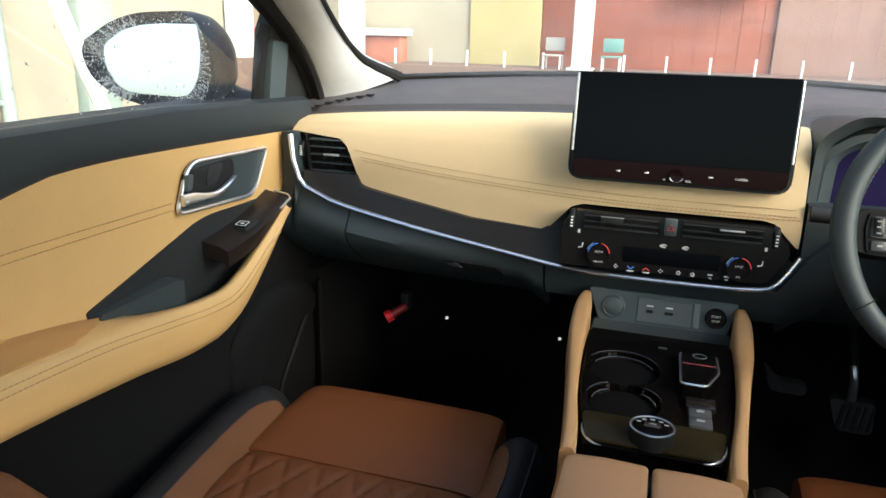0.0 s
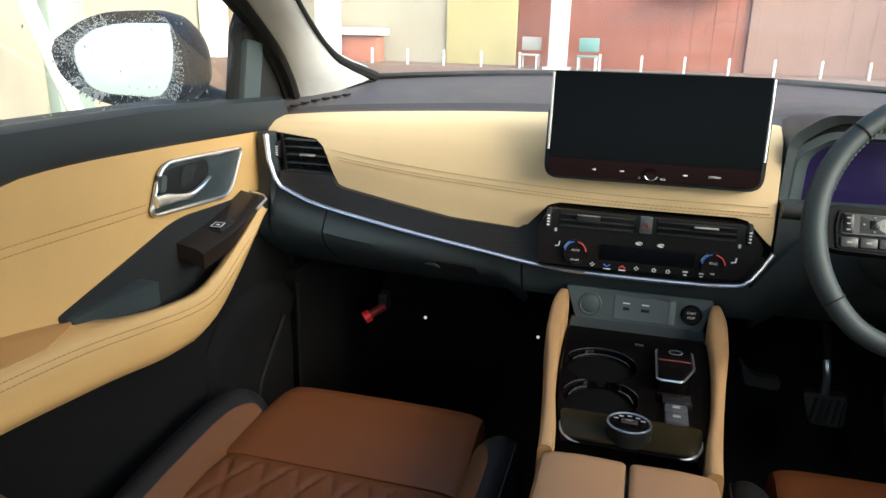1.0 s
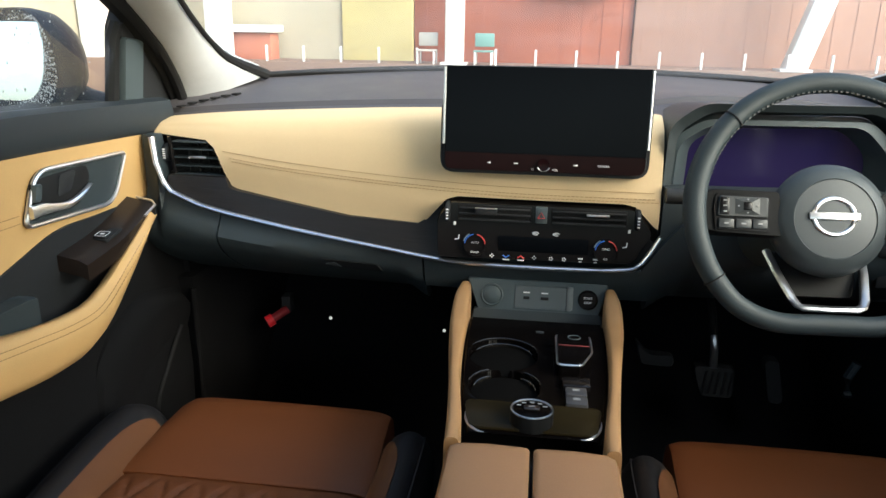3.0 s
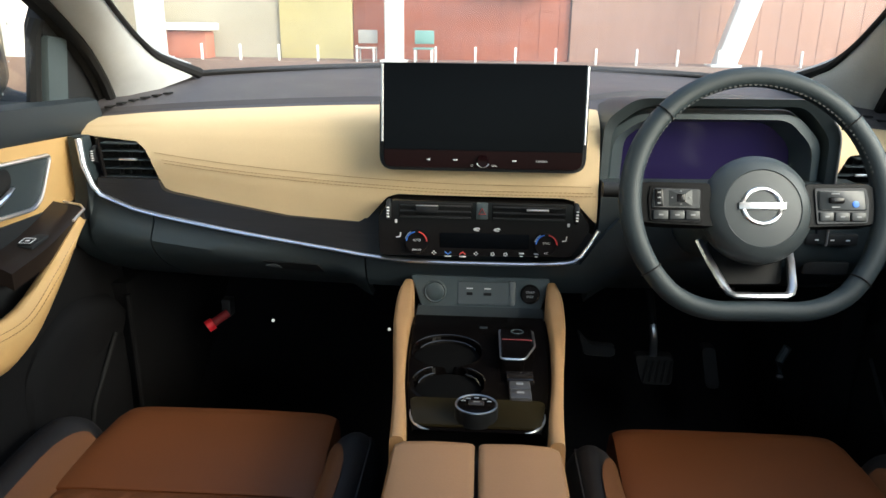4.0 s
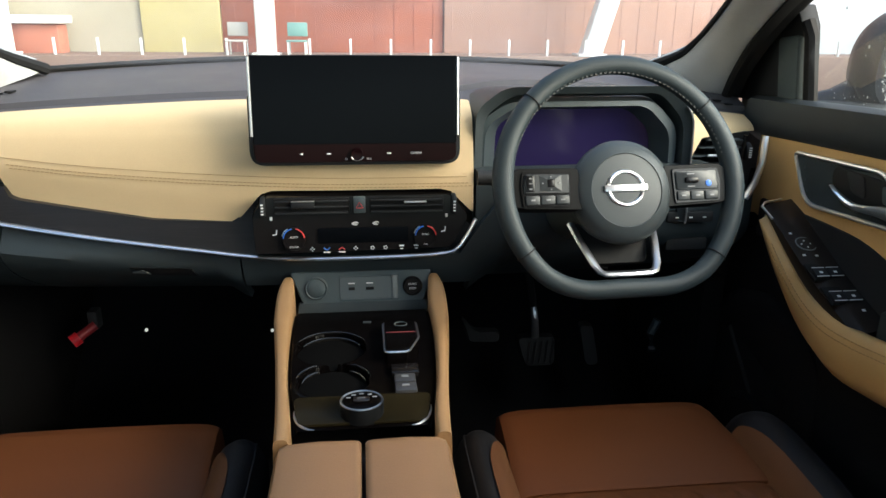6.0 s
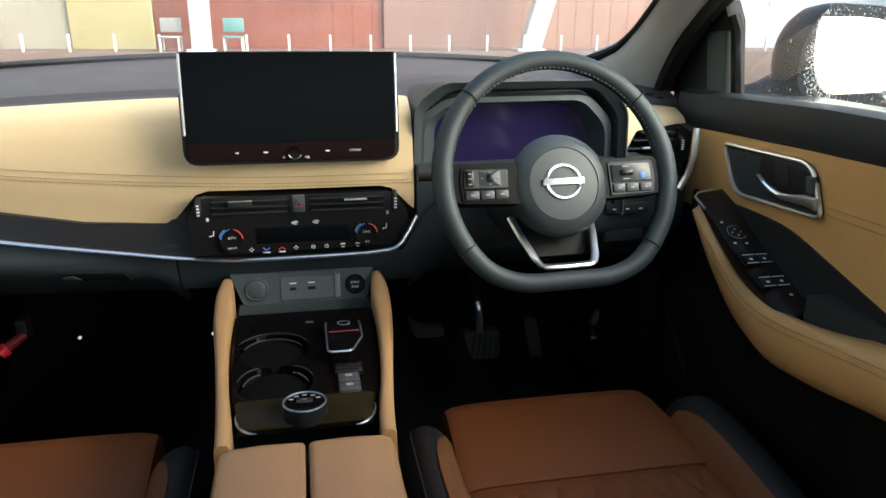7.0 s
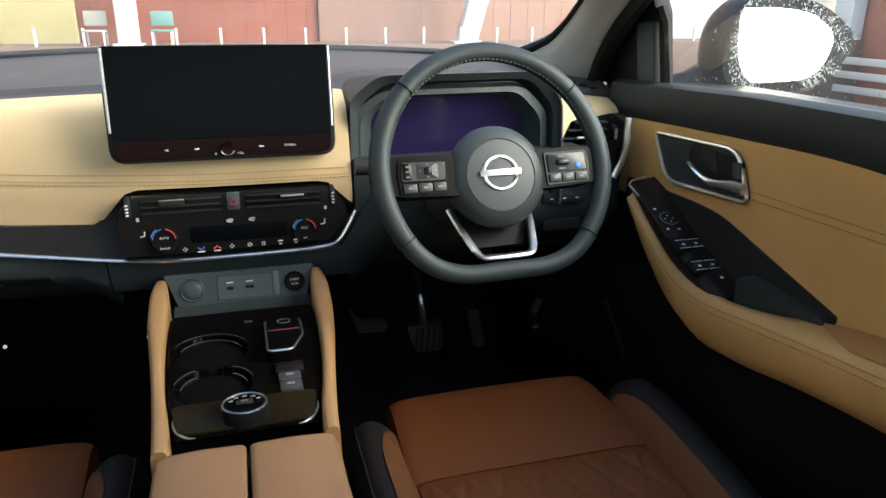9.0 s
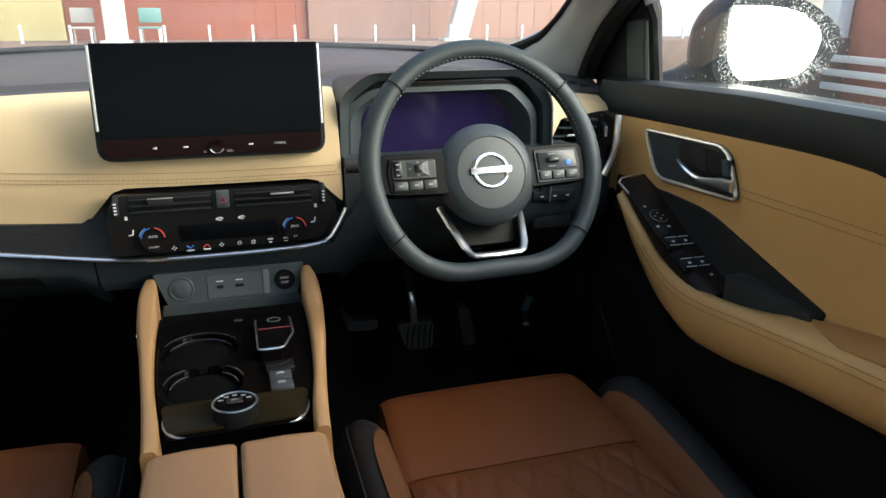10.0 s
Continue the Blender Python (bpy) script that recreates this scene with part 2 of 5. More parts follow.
def text(name, words, size, m, material, parent):
    c = bpy.data.curves.new(name, "FONT")
    c.body, c.size, c.extrude, c.align_x, c.align_y = words, size, 0.0002, "CENTER", "CENTER"
    c.materials.append(material)
    ob = new(name, c)
    ob.matrix_basis = m
    return sub(ob, parent)


def stitches(bm, pts, length=0.006, gap=0.003, r=0.0007):
    pts = [Vector(p) for p in pts]
    acc, on = 0.0, 0.0
    for a, b in zip(pts, pts[1:]):
        d, L = (b - a).normalized(), (b - a).length
        while acc < L:
            c = a + d * acc
            q = d.to_track_quat("X", "Z").to_matrix().to_4x4()
            box(bm, (0, 0, 0), (length, r * 2, r * 2), 0, Matrix.Translation(c) @ q)
            acc += length + gap
        acc -= L
    return bm


def drops(name, spots, material, parent):
    """Low domes of water: spots of (place, out, radius, length)."""
    vs, fs = [], []
    for p, out, r, k in spots:
        up = Vector((0, 0, 1))
        side = out.cross(up).normalized()
        i0 = len(vs)
        for a in range(6):
            q = a * math.pi / 3
            vs.append(p + side * (r * math.cos(q)) + up * (r * k * math.sin(q)))
        vs.append(p + out * (0.5 * r))
        fs += [(i0 + a, i0 + (a + 1) % 6, i0 + 6) for a in range(6)]
    me = bpy.data.meshes.new(name)
    me.from_pydata(vs, [], fs)
    me.polygons.foreach_set("use_smooth", [True] * len(fs))
    me.materials.append(material)
    return tagged(sub(new(name, me), parent), kind="stuff")


def xs_between(a, b, n):
    return [a + (b - a) * i / n for i in range(n + 1)]


# ---- cabin shell ----
bm = bm_new()
box(bm, (0, -0.65, 0.17), (1.62, 3.0, 0.06))
tagged(part("floor", bm, carpet), "black carpeted car floor", "floor", kind="structure")
bm = bm_new()
shell(bm, [[(x, 0.55 + 0.12 * (z < 0.5), z) for z in (0.2, 0.4, 0.6, 1.0)] for x in xs_between(-0.78, 0.78, 8)], (0, 0.05, 0))
tagged(part("wall_north", bm, carpet), "black carpeted firewall behind the dashboard", "firewall", kind="structure")
# out of view; kept dark to hold down reflections in the glossy blacks
bm = bm_new()
shell(bm, [[(x, y, 1.44 + 0.04 * math.cos(x * 1.6) - 0.34 * max(0, y + 0.62) ** 1.4) for y in xs_between(-2.2, -0.45, 8) + [-0.38, -0.32, -0.27]] for x in xs_between(-0.66, 0.66, 12)], (0, 0, 0.04))
tagged(part("ceiling", bm, headliner), "charcoal fabric headliner", "headliner", kind="structure")
bm = bm_new()
shell(bm, [[(x, -2.2 - 0.1 * (1.0 - z), z) for z in (0.2, 0.6, 1.02)] for x in xs_between(-0.78, 0.78, 6)], (0, -0.05, 0))
tagged(part("wall_south", bm, dark_plastic), "dark rear wall of the cabin", "rear panel", kind="structure")
bm = bm_new()
shell(bm, [[(x, -2.2 + 0.25 * (z - 1.02), z) for z in (1.02, 1.25, 1.47)] for x in xs_between(-0.72, 0.72, 4)], (0, -0.004, 0))
g = tagged(part("window_2", bm, dark_glass), "clear rear window", "window", kind="structure")
g.visible_shadow = False
for s in (-1, 1):
    # windscreen pillar, grey inside, with the dark door frame outside it
    inner = smooth((0, s * 0.605, 0.37, 1.030), (0.12, s * 0.643, 0.28, 1.064), (0.25, s * 0.650, 0.22, 1.096), (0.4, s * 0.643, 0.15, 1.129), (0.6, s * 0.618, 0.03, 1.18), (1, s * 0.50, -0.45, 1.40))
    outer = smooth((0, s * 0.712, 0.235, 0.985), (0.12, s * 0.706, 0.20, 1.03), (0.25, s * 0.698, 0.14, 1.085), (0.4, s * 0.694, 0.08, 1.127), (0.6, s * 0.675, -0.03, 1.18), (1, s * 0.585, -0.45, 1.41))
    edge = smooth((0, s * 0.737, 0.215, 0.985), (0.12, s * 0.735, 0.18, 1.035), (0.25, s * 0.733, 0.12, 1.09), (0.4, s * 0.732, 0.05, 1.142), (0.6, s * 0.728, -0.06, 1.205), (1, s * 0.63, -0.47, 1.43))
    bm = bm_new()
    rows = []
    for i in range(17):
        a, b = inner(i / 16), outer(i / 16)
        mid = (a + b) / 2 + Vector((-s * 0.012, -0.018, 0.0))
        rows.append([a, a * 0.7 + mid * 0.3 + Vector((-s * .004, -0.008, 0)), mid, b * 0.7 + mid * 0.3 + Vector((-s * .003, -0.006, 0)), b])
    shell(bm, rows, (s * 0.03, 0.05, 0.02))
    tagged(part("trim_pillar_%d" % (1 + (s > 0)), bm, pillar_mat), "light grey windscreen pillar trim", "pillar trim", kind="structure")
    bm = bm_new()
    rows = []
    for i in range(25):
        a, b = outer(i / 24), edge(i / 24)
        rows.append([a + Vector((s * 0.004, 0.012, 0)), a + Vector((-s * 0.002, -0.010, 0)), a * 0.75 + b * 0.25 + Vector((-s * 0.004, -0.014, 0)), a * 0.5 + b * 0.5 + Vector((0, -0.008, 0)), a * 0.45 + b * 0.55 + Vector((0, 0.004, 0)), a * 0.2 + b * 0.8 + Vector((0, 0.0, 0)), b, b + Vector((s * 0.012, 0.02, 0))])
    shell(bm, rows, (s * 0.02, 0.03, 0.0))
    tagged(part("trim_seal_%d" % (1 + (s > 0)), bm, rubber), "black rubber door seal along the pillar", "door seal", kind="structure")
    bm = bm_new()
    tube(bm, [inner(i / 24) + Vector((-s * 0.003, 0.006, 0.003)) for i in range(25)], lambda q: 0.005 + 0.007 * max(0, 1 - q / 0.25), 8)
    tagged(part("trim_glass_edge_%d" % (1 + (s > 0)), bm, rubber), "black edge of the windscreen along the pillar", "glass edge", kind="structure")
    bm = bm_new()
    box(bm, (s * 0.70, -0.95, 1.0), (0.07, 0.16, 1.5), 0.02)
    tagged(part("trim_b_pillar_%d" % (1 + (s > 0)), bm, dark_plastic), "dark centre pillar beside the seat", "pillar", kind="structure")
    side = lambda z: s * (0.76 - 0.28 * max(0, z - 1.02))
    bm = bm_new()
    for zs in ((0.2, 0.6, 1.02), (1.39, 1.43, 1.48)):
        shell(bm, [[(side(z), y, z) for z in zs] for y in xs_between(-2.2, -1.03, 6)], (s * 0.05, 0, 0))
    tagged(part("wall_side_%d" % (1 + (s > 0)), bm, dark_plastic), "dark rear side trim", "side trim", kind="structure")
    bm = bm_new()
    shell(bm, [[(side(z) + s * 0.02, y, z) for z in (1.02, 1.2, 1.39)] for y in xs_between(-2.2, -1.03, 4)], (s * 0.004, 0, 0))
    g = tagged(part("window_%d" % (3 + (s > 0)), bm, privacy), "tinted rear side window", "window", kind="structure")
    g.visible_shadow = False

# windscreen and its lower black border
base = smooth((-0.76, 0.28), (-0.6, 0.42), (-0.35, 0.57), (0, 0.62), (0.35, 0.57), (0.6, 0.42), (0.76, 0.28))
bm = bm_new()
rows = []
for x in xs_between(-0.72, 0.72, 24):
    y0 = base(x) + 0.01
    rows.append([(x * (1 - 0.26 * v), y0 + (-0.45 - y0) * v, 1.02 + 0.41 * v + 0.03 * math.sin(math.pi * v)) for v in xs_between(0, 1, 8)])
shell(bm, rows, (0, 0.003, 0.003))
w = tagged(part("window_1", bm, glass), "clear curved windscreen glass", "windscreen", kind="structure")
w.visible_shadow = False

# ---- dashboard ----
dash = thing("dashboard", "two-tone dashboard, beige stitched leather over charcoal plastic with dark wood trim", "dashboard", (0, 0.1, 0.7))
pad_top = smooth((-0.72, 0.965), (-0.6, 0.977), (-0.4, 0.991), (-0.17, 1.002), (0.2, 1.002), (0.6, 0.980), (0.72, 0.966))
front_y = smooth((-0.72, 0.075), (-0.6, 0.055), (-0.3, 0.025), (0, 0.0), (0.3, 0.0), (0.6, 0.045), (0.72, 0.075))
# upper cover, from the windscreen to the edge of the pad
bm = bm_new()
rows = []
for x in xs_between(-0.735, 0.735, 48):
    yb, yf = base(x), front_y(x) + 0.075
    zt, zb = pad_top(x), 1.040 - 0.018 * (x / 0.7) ** 2
    hood = 0.022 * math.exp(-((x - 0.37) / 0.19) ** 4)
    rows.append([(x, yf + (yb - yf) * v, zt + (zb - zt) * (v ** 0.8) - 0.010 * (1 - v) * (v < 0.16) + hood * math.sin(math.pi * min(1, v * 1.6 + 0.25)) * (v < 0.47)) for v in (0, 0.08, 0.155, 0.17, 0.3, 0.45, 0.6, 0.75, 0.9, 1)])
shell(bm, rows, (0, 0.01, -0.04))
put("upper_cover", bm, dash_top_mat, dash, "soft charcoal plastic top")
bm = bm_new()
tube(bm, [(x, base(x) - 0.012, 1.045 - 0.018 * (x / 0.7) ** 2) for x in xs_between(-0.70, 0.70, 40)], 0.007, 6)
put("windscreen_seal", bm, rubber, dash)


# beige pad
def pad_y(x, z, zt, zb):
    s = (zt - z) / max(zt - zb, 1e-4)
    return front_y(x) + smooth((0, 0.075), (0.07, 0.046), (0.2, 0.028), (0.45, 0.012), (0.7, 0.003), (0.85, 0.001), (1, 0.002))(s)


pad_low = lerp((-0.70, 0.943), (-0.602, 0.937), (-0.585, 0.926), (-0.574, 0.909), (-0.553, 0.858), (-0.540, 0.852), (-0.44, 0.836), (-0.33, 0.819), (-0.205, 0.814), (-0.19, 0.826), (-0.158, 0.862), (-0.14, 0.868),
               (0.13, 0.870), (0.148, 0.866), (0.182, 0.832), (0.20, 0.826))
ref_low = lerp((-0.70, 0.90), (-0.53, 0.876), (-0.2, 0.826), (0.2, 0.815))


def strip_rows(xa, xb, n, low, high, ybase, nv=14):
    rows = []
    for x in xs_between(xa, xb, n):
        zb, zt = low(x), high(x)
        rows.append([(x, ybase(x, zb + (zt - zb) * j / nv), zb + (zt - zb) * j / nv) for j in range(nv + 1)])
    return rows


pad_fn = lambda x, z: pad_y(x, z, pad_top(x), ref_low(x))
bm = bm_new()
shell(bm, strip_rows(-0.712, 0.186, 260, lambda x: pad_low(max(x, -0.70)), pad_top, pad_fn, 18), (0, 0.03, 0))
pad = put("pad", bm, beige, dash, "beige leather pad with double stitching")
for k in (0, 0.010, 0.015):
    bm = bm_new()
    z_st = lambda x: smooth((-0.565, 0.920), (-0.45, 0.908), (-0.3, 0.897), (-0.1, 0.889), (0.18, 0.889))(x) - k
    stitches(bm, [(x, pad_fn(x, z_st(x)) - 0.001, z_st(x)) for x in xs_between(-0.56 + k, 0.18, 60)], 0.005 if k else 0.012, 0.002 if k else 0.0, 0.0004 if k else 0.0003)
    put("stitching", bm, thread, pad)
# the pad's piece on the other side of the instruments
bm = bm_new()
pad_low_r = lerp((0.53, 0.84), (0.57, 0.842), (0.578, 0.905), (0.602, 0.937), (0.70, 0.943))
shell(bm, strip_rows(0.556, 0.720, 26, pad_low_r, pad_top, pad_fn, 12), (0, 0.03, 0))
put("pad", bm, beige, dash)
# dark wood band
chrome_line = smooth((-0.668, 0.846), (-0.64, 0.840), (-0.614, 0.833), (-0.46, 0.804), (-0.255, 0.775), (-0.173, 0.765), (0, 0.762), (0.145, 0.768), (0.2, 0.775))
bm = bm_new()
shell(bm, strip_rows(-0.668, -0.165, 60, chrome_line, lambda x: (pad_low(x) if x > -0.553 else 0.872) + 0.003, lambda x, z: front_y(x) * 0.8 + 0.018 - 0.035 * (1 - (z - chrome_line(x)) / 0.09), 8), (0, 0.03, 0))
put("wood_trim", bm, wood, dash, "dark open-grain wood trim")
# chrome line, up the outer ends and round the middle panel
cy = lambda x: front_y(x) * 0.8 - 0.022
bm = bm_new()
line = [(-0.690, cy(-0.68) + 0.010, 0.943), (-0.680, cy(-0.67), 0.90), (-0.668, cy(-0.66), 0.865), (-0.655, cy(-0.65), 0.850), (-0.632, cy(-0.62), 0.842)]
line += [(x, cy(x), chrome_line(x)) for x in xs_between(-0.60, 0.14, 40)]
line += [(0.152, cy(0.15), 0.7705), (0.163, cy(0.16), 0.781), (0.175, cy(0.17), 0.80), (0.187, cy(0.18), 0.824)]
tube(bm, line, 0.0060, 10, flat=0.62)
put("chrome_strip", bm, chrome, dash, "bright chrome strip")
bm = bm_new()
tube(bm, [(0.704, cy(0.68) + 0.010, 0.943), (0.698, cy(0.67), 0.90), (0.688, cy(0.66), 0.865), (0.672, cy(0.64), 0.838)], 0.006, 8)
put("chrome_strip", bm, chrome, dash, "bright chrome strip")
# lower charcoal body with the glove compartment
def under(x, z):
    """How far the lower face is drawn back: gently behind the console, strongly over the footwells."""
    k = min(1, max(0, (abs(x) - 0.18) / 0.06))
    return (1 - k) * 0.12 * max(0, (0.79 - z) / 0.16) ** 2.2 + k * 0.17 * max(0, (0.778 - z) / 0.12) ** 1.6


def low_y(x, z):
    d = min(1, max(0, (chrome_line(min(x, 0.2)) - z) / 0.05))
    d = d * min(1, max(0, (-0.17 - x) / 0.05))
    return front_y(x) * 0.8 - 0.014 - 0.026 * d * d * (3 - 2 * d) + under(x, z)


bm = bm_new()
shell(bm, strip_rows(-0.71, -0.565, 12, lambda x: 0.66, lambda x: chrome_line(x) + 0.1 * (x < -0.675), low_y, 12), (0, 0.03, 0))
put("end_panel", bm, grey_plastic, dash)
bm = bm_new()
shell(bm, strip_rows(-0.562, -0.197, 30, lambda x: 0.655, lambda x: chrome_line(x) - 0.002, low_y, 12), (0, 0.03, 0))
glovebox = put("glovebox", bm, grey_plastic, dash, "charcoal glove compartment lid")
bm = bm_new()
prism(bm, rounded([(-0.375, 0.748), (-0.275, 0.742), (-0.268, 0.722), (-0.345, 0.726)], 0.005), lambda p, s: (p[0], low_y(p[0], p[1]) - 0.003 + 0.02 * s, p[1]), 0.002)
handle = put("handle", bm, dark_plastic, glovebox)
bm = bm_new()
prism(bm, rounded([(-0.372, 0.735), (-0.352, 0.742), (-0.343, 0.729)], 0.002), lambda p, s: (p[0], low_y(p[0], p[1]) - 0.005 + 0.01 * s, p[1]))
put("recess", bm, pale_slate, glovebox)
bm = bm_new()
shell(bm, strip_rows(-0.194, 0.235, 24, lambda x: 0.70, lambda x: 0.762 + 0.09 * max(0, (x - 0.17) / 0.06) ** 0.7, low_y, 12), (0, 0.03, 0))
put("centre_panel", bm, grey_plastic, dash)
bm = bm_new()
shell(bm, strip_rows(0.19, 0.705, 30, lambda x: 0.655, lambda x: 0.90 - 0.05 * max(0, (x - 0.6) / 0.1), lambda x, z: low_y(x, z) + 0.012, 12), (0, 0.03, 0))
driver_low = put("driver_lower_panel", bm, grey_plastic, dash)
# underside
bm = bm_new()
shell(bm, [[(x, y, 0.655 + 0.02 * (y - 0.06)) for y in (0.20, 0.38, 0.55)] for x in xs_between(-0.71, 0.71, 6)], (0, 0, 0.02))
put("underside", bm, dark_plastic, dash)


# outer vents: frame, upright and level slats, tab, wheel
def side_vent(s):
    off = 0.012 if s > 0 else 0.0
    yv = front_y(0.6) + 0.012
    bm = bm_new()
    outl = rounded([(0.692, 0.944), (0.602, 0.937), (0.572, 0.909), (0.547, 0.842), (0.655, 0.860), (0.674, 0.868)], [0.006, 0.01, 0.02, 0.004, 0.01, 0.006])
    prism(bm, outl, lambda p, k: (off + s * p[0], yv + 0.035 + 0.04 * k, p[1]))
    vent = put("vent", bm, rubber, dash, "black slatted air vent")
    top = lerp((0.548, 0.850), (0.572, 0.909), (0.602, 0.936), (0.69, 0.943))
    for z in (0.860, 0.875, 0.890, 0.905, 0.920, 0.933):
        a = float(np.interp(z, [0.846, 0.909, 0.935, 0.944], [0.548, 0.573, 0.602, 0.66]))
        bm = bm_new()
        box(bm, (off + s * (a + 0.664) / 2, yv + 0.014, z), (0.664 - a, 0.020, 0.0026), 0.0008)
        put("slat", bm, grey_plastic, vent)
    for x in (0.566, 0.585, 0.604, 0.623, 0.642):
        zt = top(x) - 0.003
        bm = bm_new()
        box(bm, (off + s * x, yv + 0.028, (0.856 + zt) / 2), (0.0026, 0.012, zt - 0.856), 0.0008)
        put("slat", bm, dark_plastic, vent)
    bm = bm_new()
    box(bm, (off + s * 0.615, yv + 0.001, 0.907), (0.032, 0.006, 0.0045), 0.0015, pose(0, 0, 0))
    put("tab", bm, chrome, vent, "bright chrome tab")
    bm = bm_new()
    tube(bm, [(off + s * 0.662, yv + 0.006, 0.876), (off + s * 0.668, yv + 0.004, 0.942)], 0.0035, 6)
    put("post", bm, piano, vent)
    bm = bm_new()
    disc(bm, pose(off + s * 0.677, yv + 0.014, 0.912, 0, 90, 0), [(0.0145, -0.005), (0.016, -0.003), (0.016, 0.003), (0.0145, 0.005)], 24)
    put("thumbwheel", bm, dark_plastic, vent)
    for i in range(5):
        bm = bm_new()
        box(bm, (off + s * 0.677, yv - 0.0025, 0.904 + 0.004 * i), (0.005, 0.002, 0.0018), 0.0004)
        put("mark", bm, white_mark, vent)


side_vent(-1)
side_vent(1)
sensor = thing("dash_sensor", "small dark sensor dome on the dashboard top", "sensor", (0.13, 0.46, 1.035))
bm = bm_new()
disc(bm, pose(0.13, 0.46, 1.034) @ Matrix.Diagonal((1.6, 1, 1, 1)), [(0.030, -0.004), (0.029, 0.004), (0.022, 0.009), (0.008, 0.011)], 28)
put("dome", bm, rubber, sensor)
# windscreen demister grilles on the top
for s in (-1, 1):
    for i in range(6):
        bm = bm_new()
        x = 0.615 + 0.017 * i
        yy = 0.245 - 0.013 * i
        v = (yy - front_y(x) - 0.075) / (base(x) - front_y(x) - 0.075)
        zz = pad_top(x) + (1.040 - 0.018 * (x / 0.7) ** 2 - pad_top(x)) * max(v, 0.01) ** 0.8
        box(bm, (s * x, yy, zz + 0.0005), (0.012, 0.022, 0.003), 0.001, None)
        put("demister_slot", bm, rubber, dash)

# ---- climate panel ----
climate = thing("climate_panel", "gloss black climate control panel with vents, dials and white symbols", "climate panel", (0, -0.01, 0.80))
py_ = lambda z: -0.024 + 0.16 * (z - 0.77)
outl = rounded([(-0.169, 0.772), (0.150, 0.776), (0.180, 0.826), (0.150, 0.863), (-0.150, 0.863), (-0.172, 0.836)], [0.008, 0.012, 0.012, 0.01, 0.01, 0.012])
bm = bm_new()
prism(bm, outl, lambda p, k: (p[0], py_(p[1]) + 0.05 * k, p[1]), 0.003)
put("face", bm, piano, climate)
for s in (-1, 1):
    bm = bm_new()
    x0, x1 = (-0.135, -0.016) if s < 0 else (0.016, 0.135)
    box(bm, ((x0 + x1) / 2, py_(0.848) - 0.001, 0.848), (x1 - x0, 0.004, 0.026), 0.001)
    vent = put("vent", bm, rubber, climate)
    for z in (0.838, 0.847, 0.856):
        bm = bm_new()
        box(bm, ((x0 + x1) / 2, py_(z) - 0.005, z), (x1 - x0 - 0.004, 0.008, 0.0022), 0.0007)
        put("slat", bm, dark_plastic, vent)
    bm = bm_new()
    box(bm, (-0.089 if s < 0 else 0.089, py_(0.852) - 0.010, 0.8535 if s > 0 else 0.8515), (0.036, 0.004, 0.0035 if s > 0 else 0.010), 0.001)
    put("tab", bm, chrome if s > 0 else dark_plastic, vent)
    if s < 0:
        bm = bm_new()
        box(bm, (-0.089, py_(0.857) - 0.011, 0.8575), (0.036, 0.004, 0.0012), 0.0004)
        put("edge", bm, chrome, vent)
    bm = bm_new()
    disc(bm, pose(s * 0.152, py_(0.846) + 0.006, 0.846, 0, 90, 0), [(0.016, -0.004), (0.0175, -0.002), (0.0175, 0.002), (0.016, 0.004)], 24)
    tw = put("thumbwheel", bm, dark_plastic, climate)
    for i in range(4):
        bm = bm_new()
        box(bm, (s * 0.152, py_(0.84) - 0.0115, 0.8385 + 0.005 * i), (0.0042, 0.002, 0.0024), 0.0005)
        put("mark", bm, white_mark, tw)
    # temperature dial
    dm = pose(s * 0.105, py_(0.797) - 0.001, 0.797, 82, 0, 0) @ Matrix.Scale(0.90, 4)
    bm = bm_new()
    disc(bm, dm, [(0.0215, -0.004), (0.0215, 0.007), (0.0205, 0.0085), (0.0165, 0.0085), (0.016, 0.0065)], 40)
    dial = put("dial", bm, piano, climate, "gloss black temperature dial")
    for col, a0, a1 in ((blue_mark, 100, 175), (red_mark, 5, 80)):
        bm = bm_new()
        tube(bm, [dm @ Vector((0.0185 * math.cos(radians(a)), 0.0185 * math.sin(radians(a)), 0.0088)) for a in xs_between(a0, a1, 10)], 0.0009, 6)
        put("scale", bm, col, dial)
    # short silver arc shaped as the glint on the dial's edge
    bm = bm_new()
    tube(bm, [dm @ Vector((0.021 * math.cos(radians(a)), 0.021 * math.sin(radians(a)), 0.008)) for a in xs_between(120, 165, 8)], 0.001, 6)
    put("glint_ring", bm, satin, dial)
    text("lettering", "AUTO" if s < 0 else "SYNC", 0.0052, dm @ pose(0, 0.003, 0.0070), white_mark, dial)
    text("lettering", "ON/OFF" if s < 0 else "A/C", 0.0045, dm @ pose(0, -0.0145, 0.0088), white_mark, dial)
    # seat heating symbol
    bm = bm_new()
    tube(bm, [(s * 0.135 + 0.003, py_(0.81) - 0.001, 0.811), (s * 0.135 + 0.002, py_(0.8) - 0.001, 0.804), (s * 0.135 - 0.004, py_(0.8) - 0.001, 0.803)], 0.0010, 6)
    put("symbol", bm, white_mark, climate)
    bm = bm_new()
    box(bm, (s * 0.140, py_(0.825) - 0.001, 0.829), (0.004, 0.001, 0.006), 0.0004)
    put("symbol", bm, white_mark, climate)
bm = bm_new()
box(bm, (0, py_(0.85) - 0.006, 0.850), (0.0185, 0.012, 0.026), 0.0015)
hz = put("hazard_button", bm, panel_grey, climate)
bm = bm_new()
tri = [(0, 0.0055), (-0.0055, -0.004), (0.0055, -0.004)]
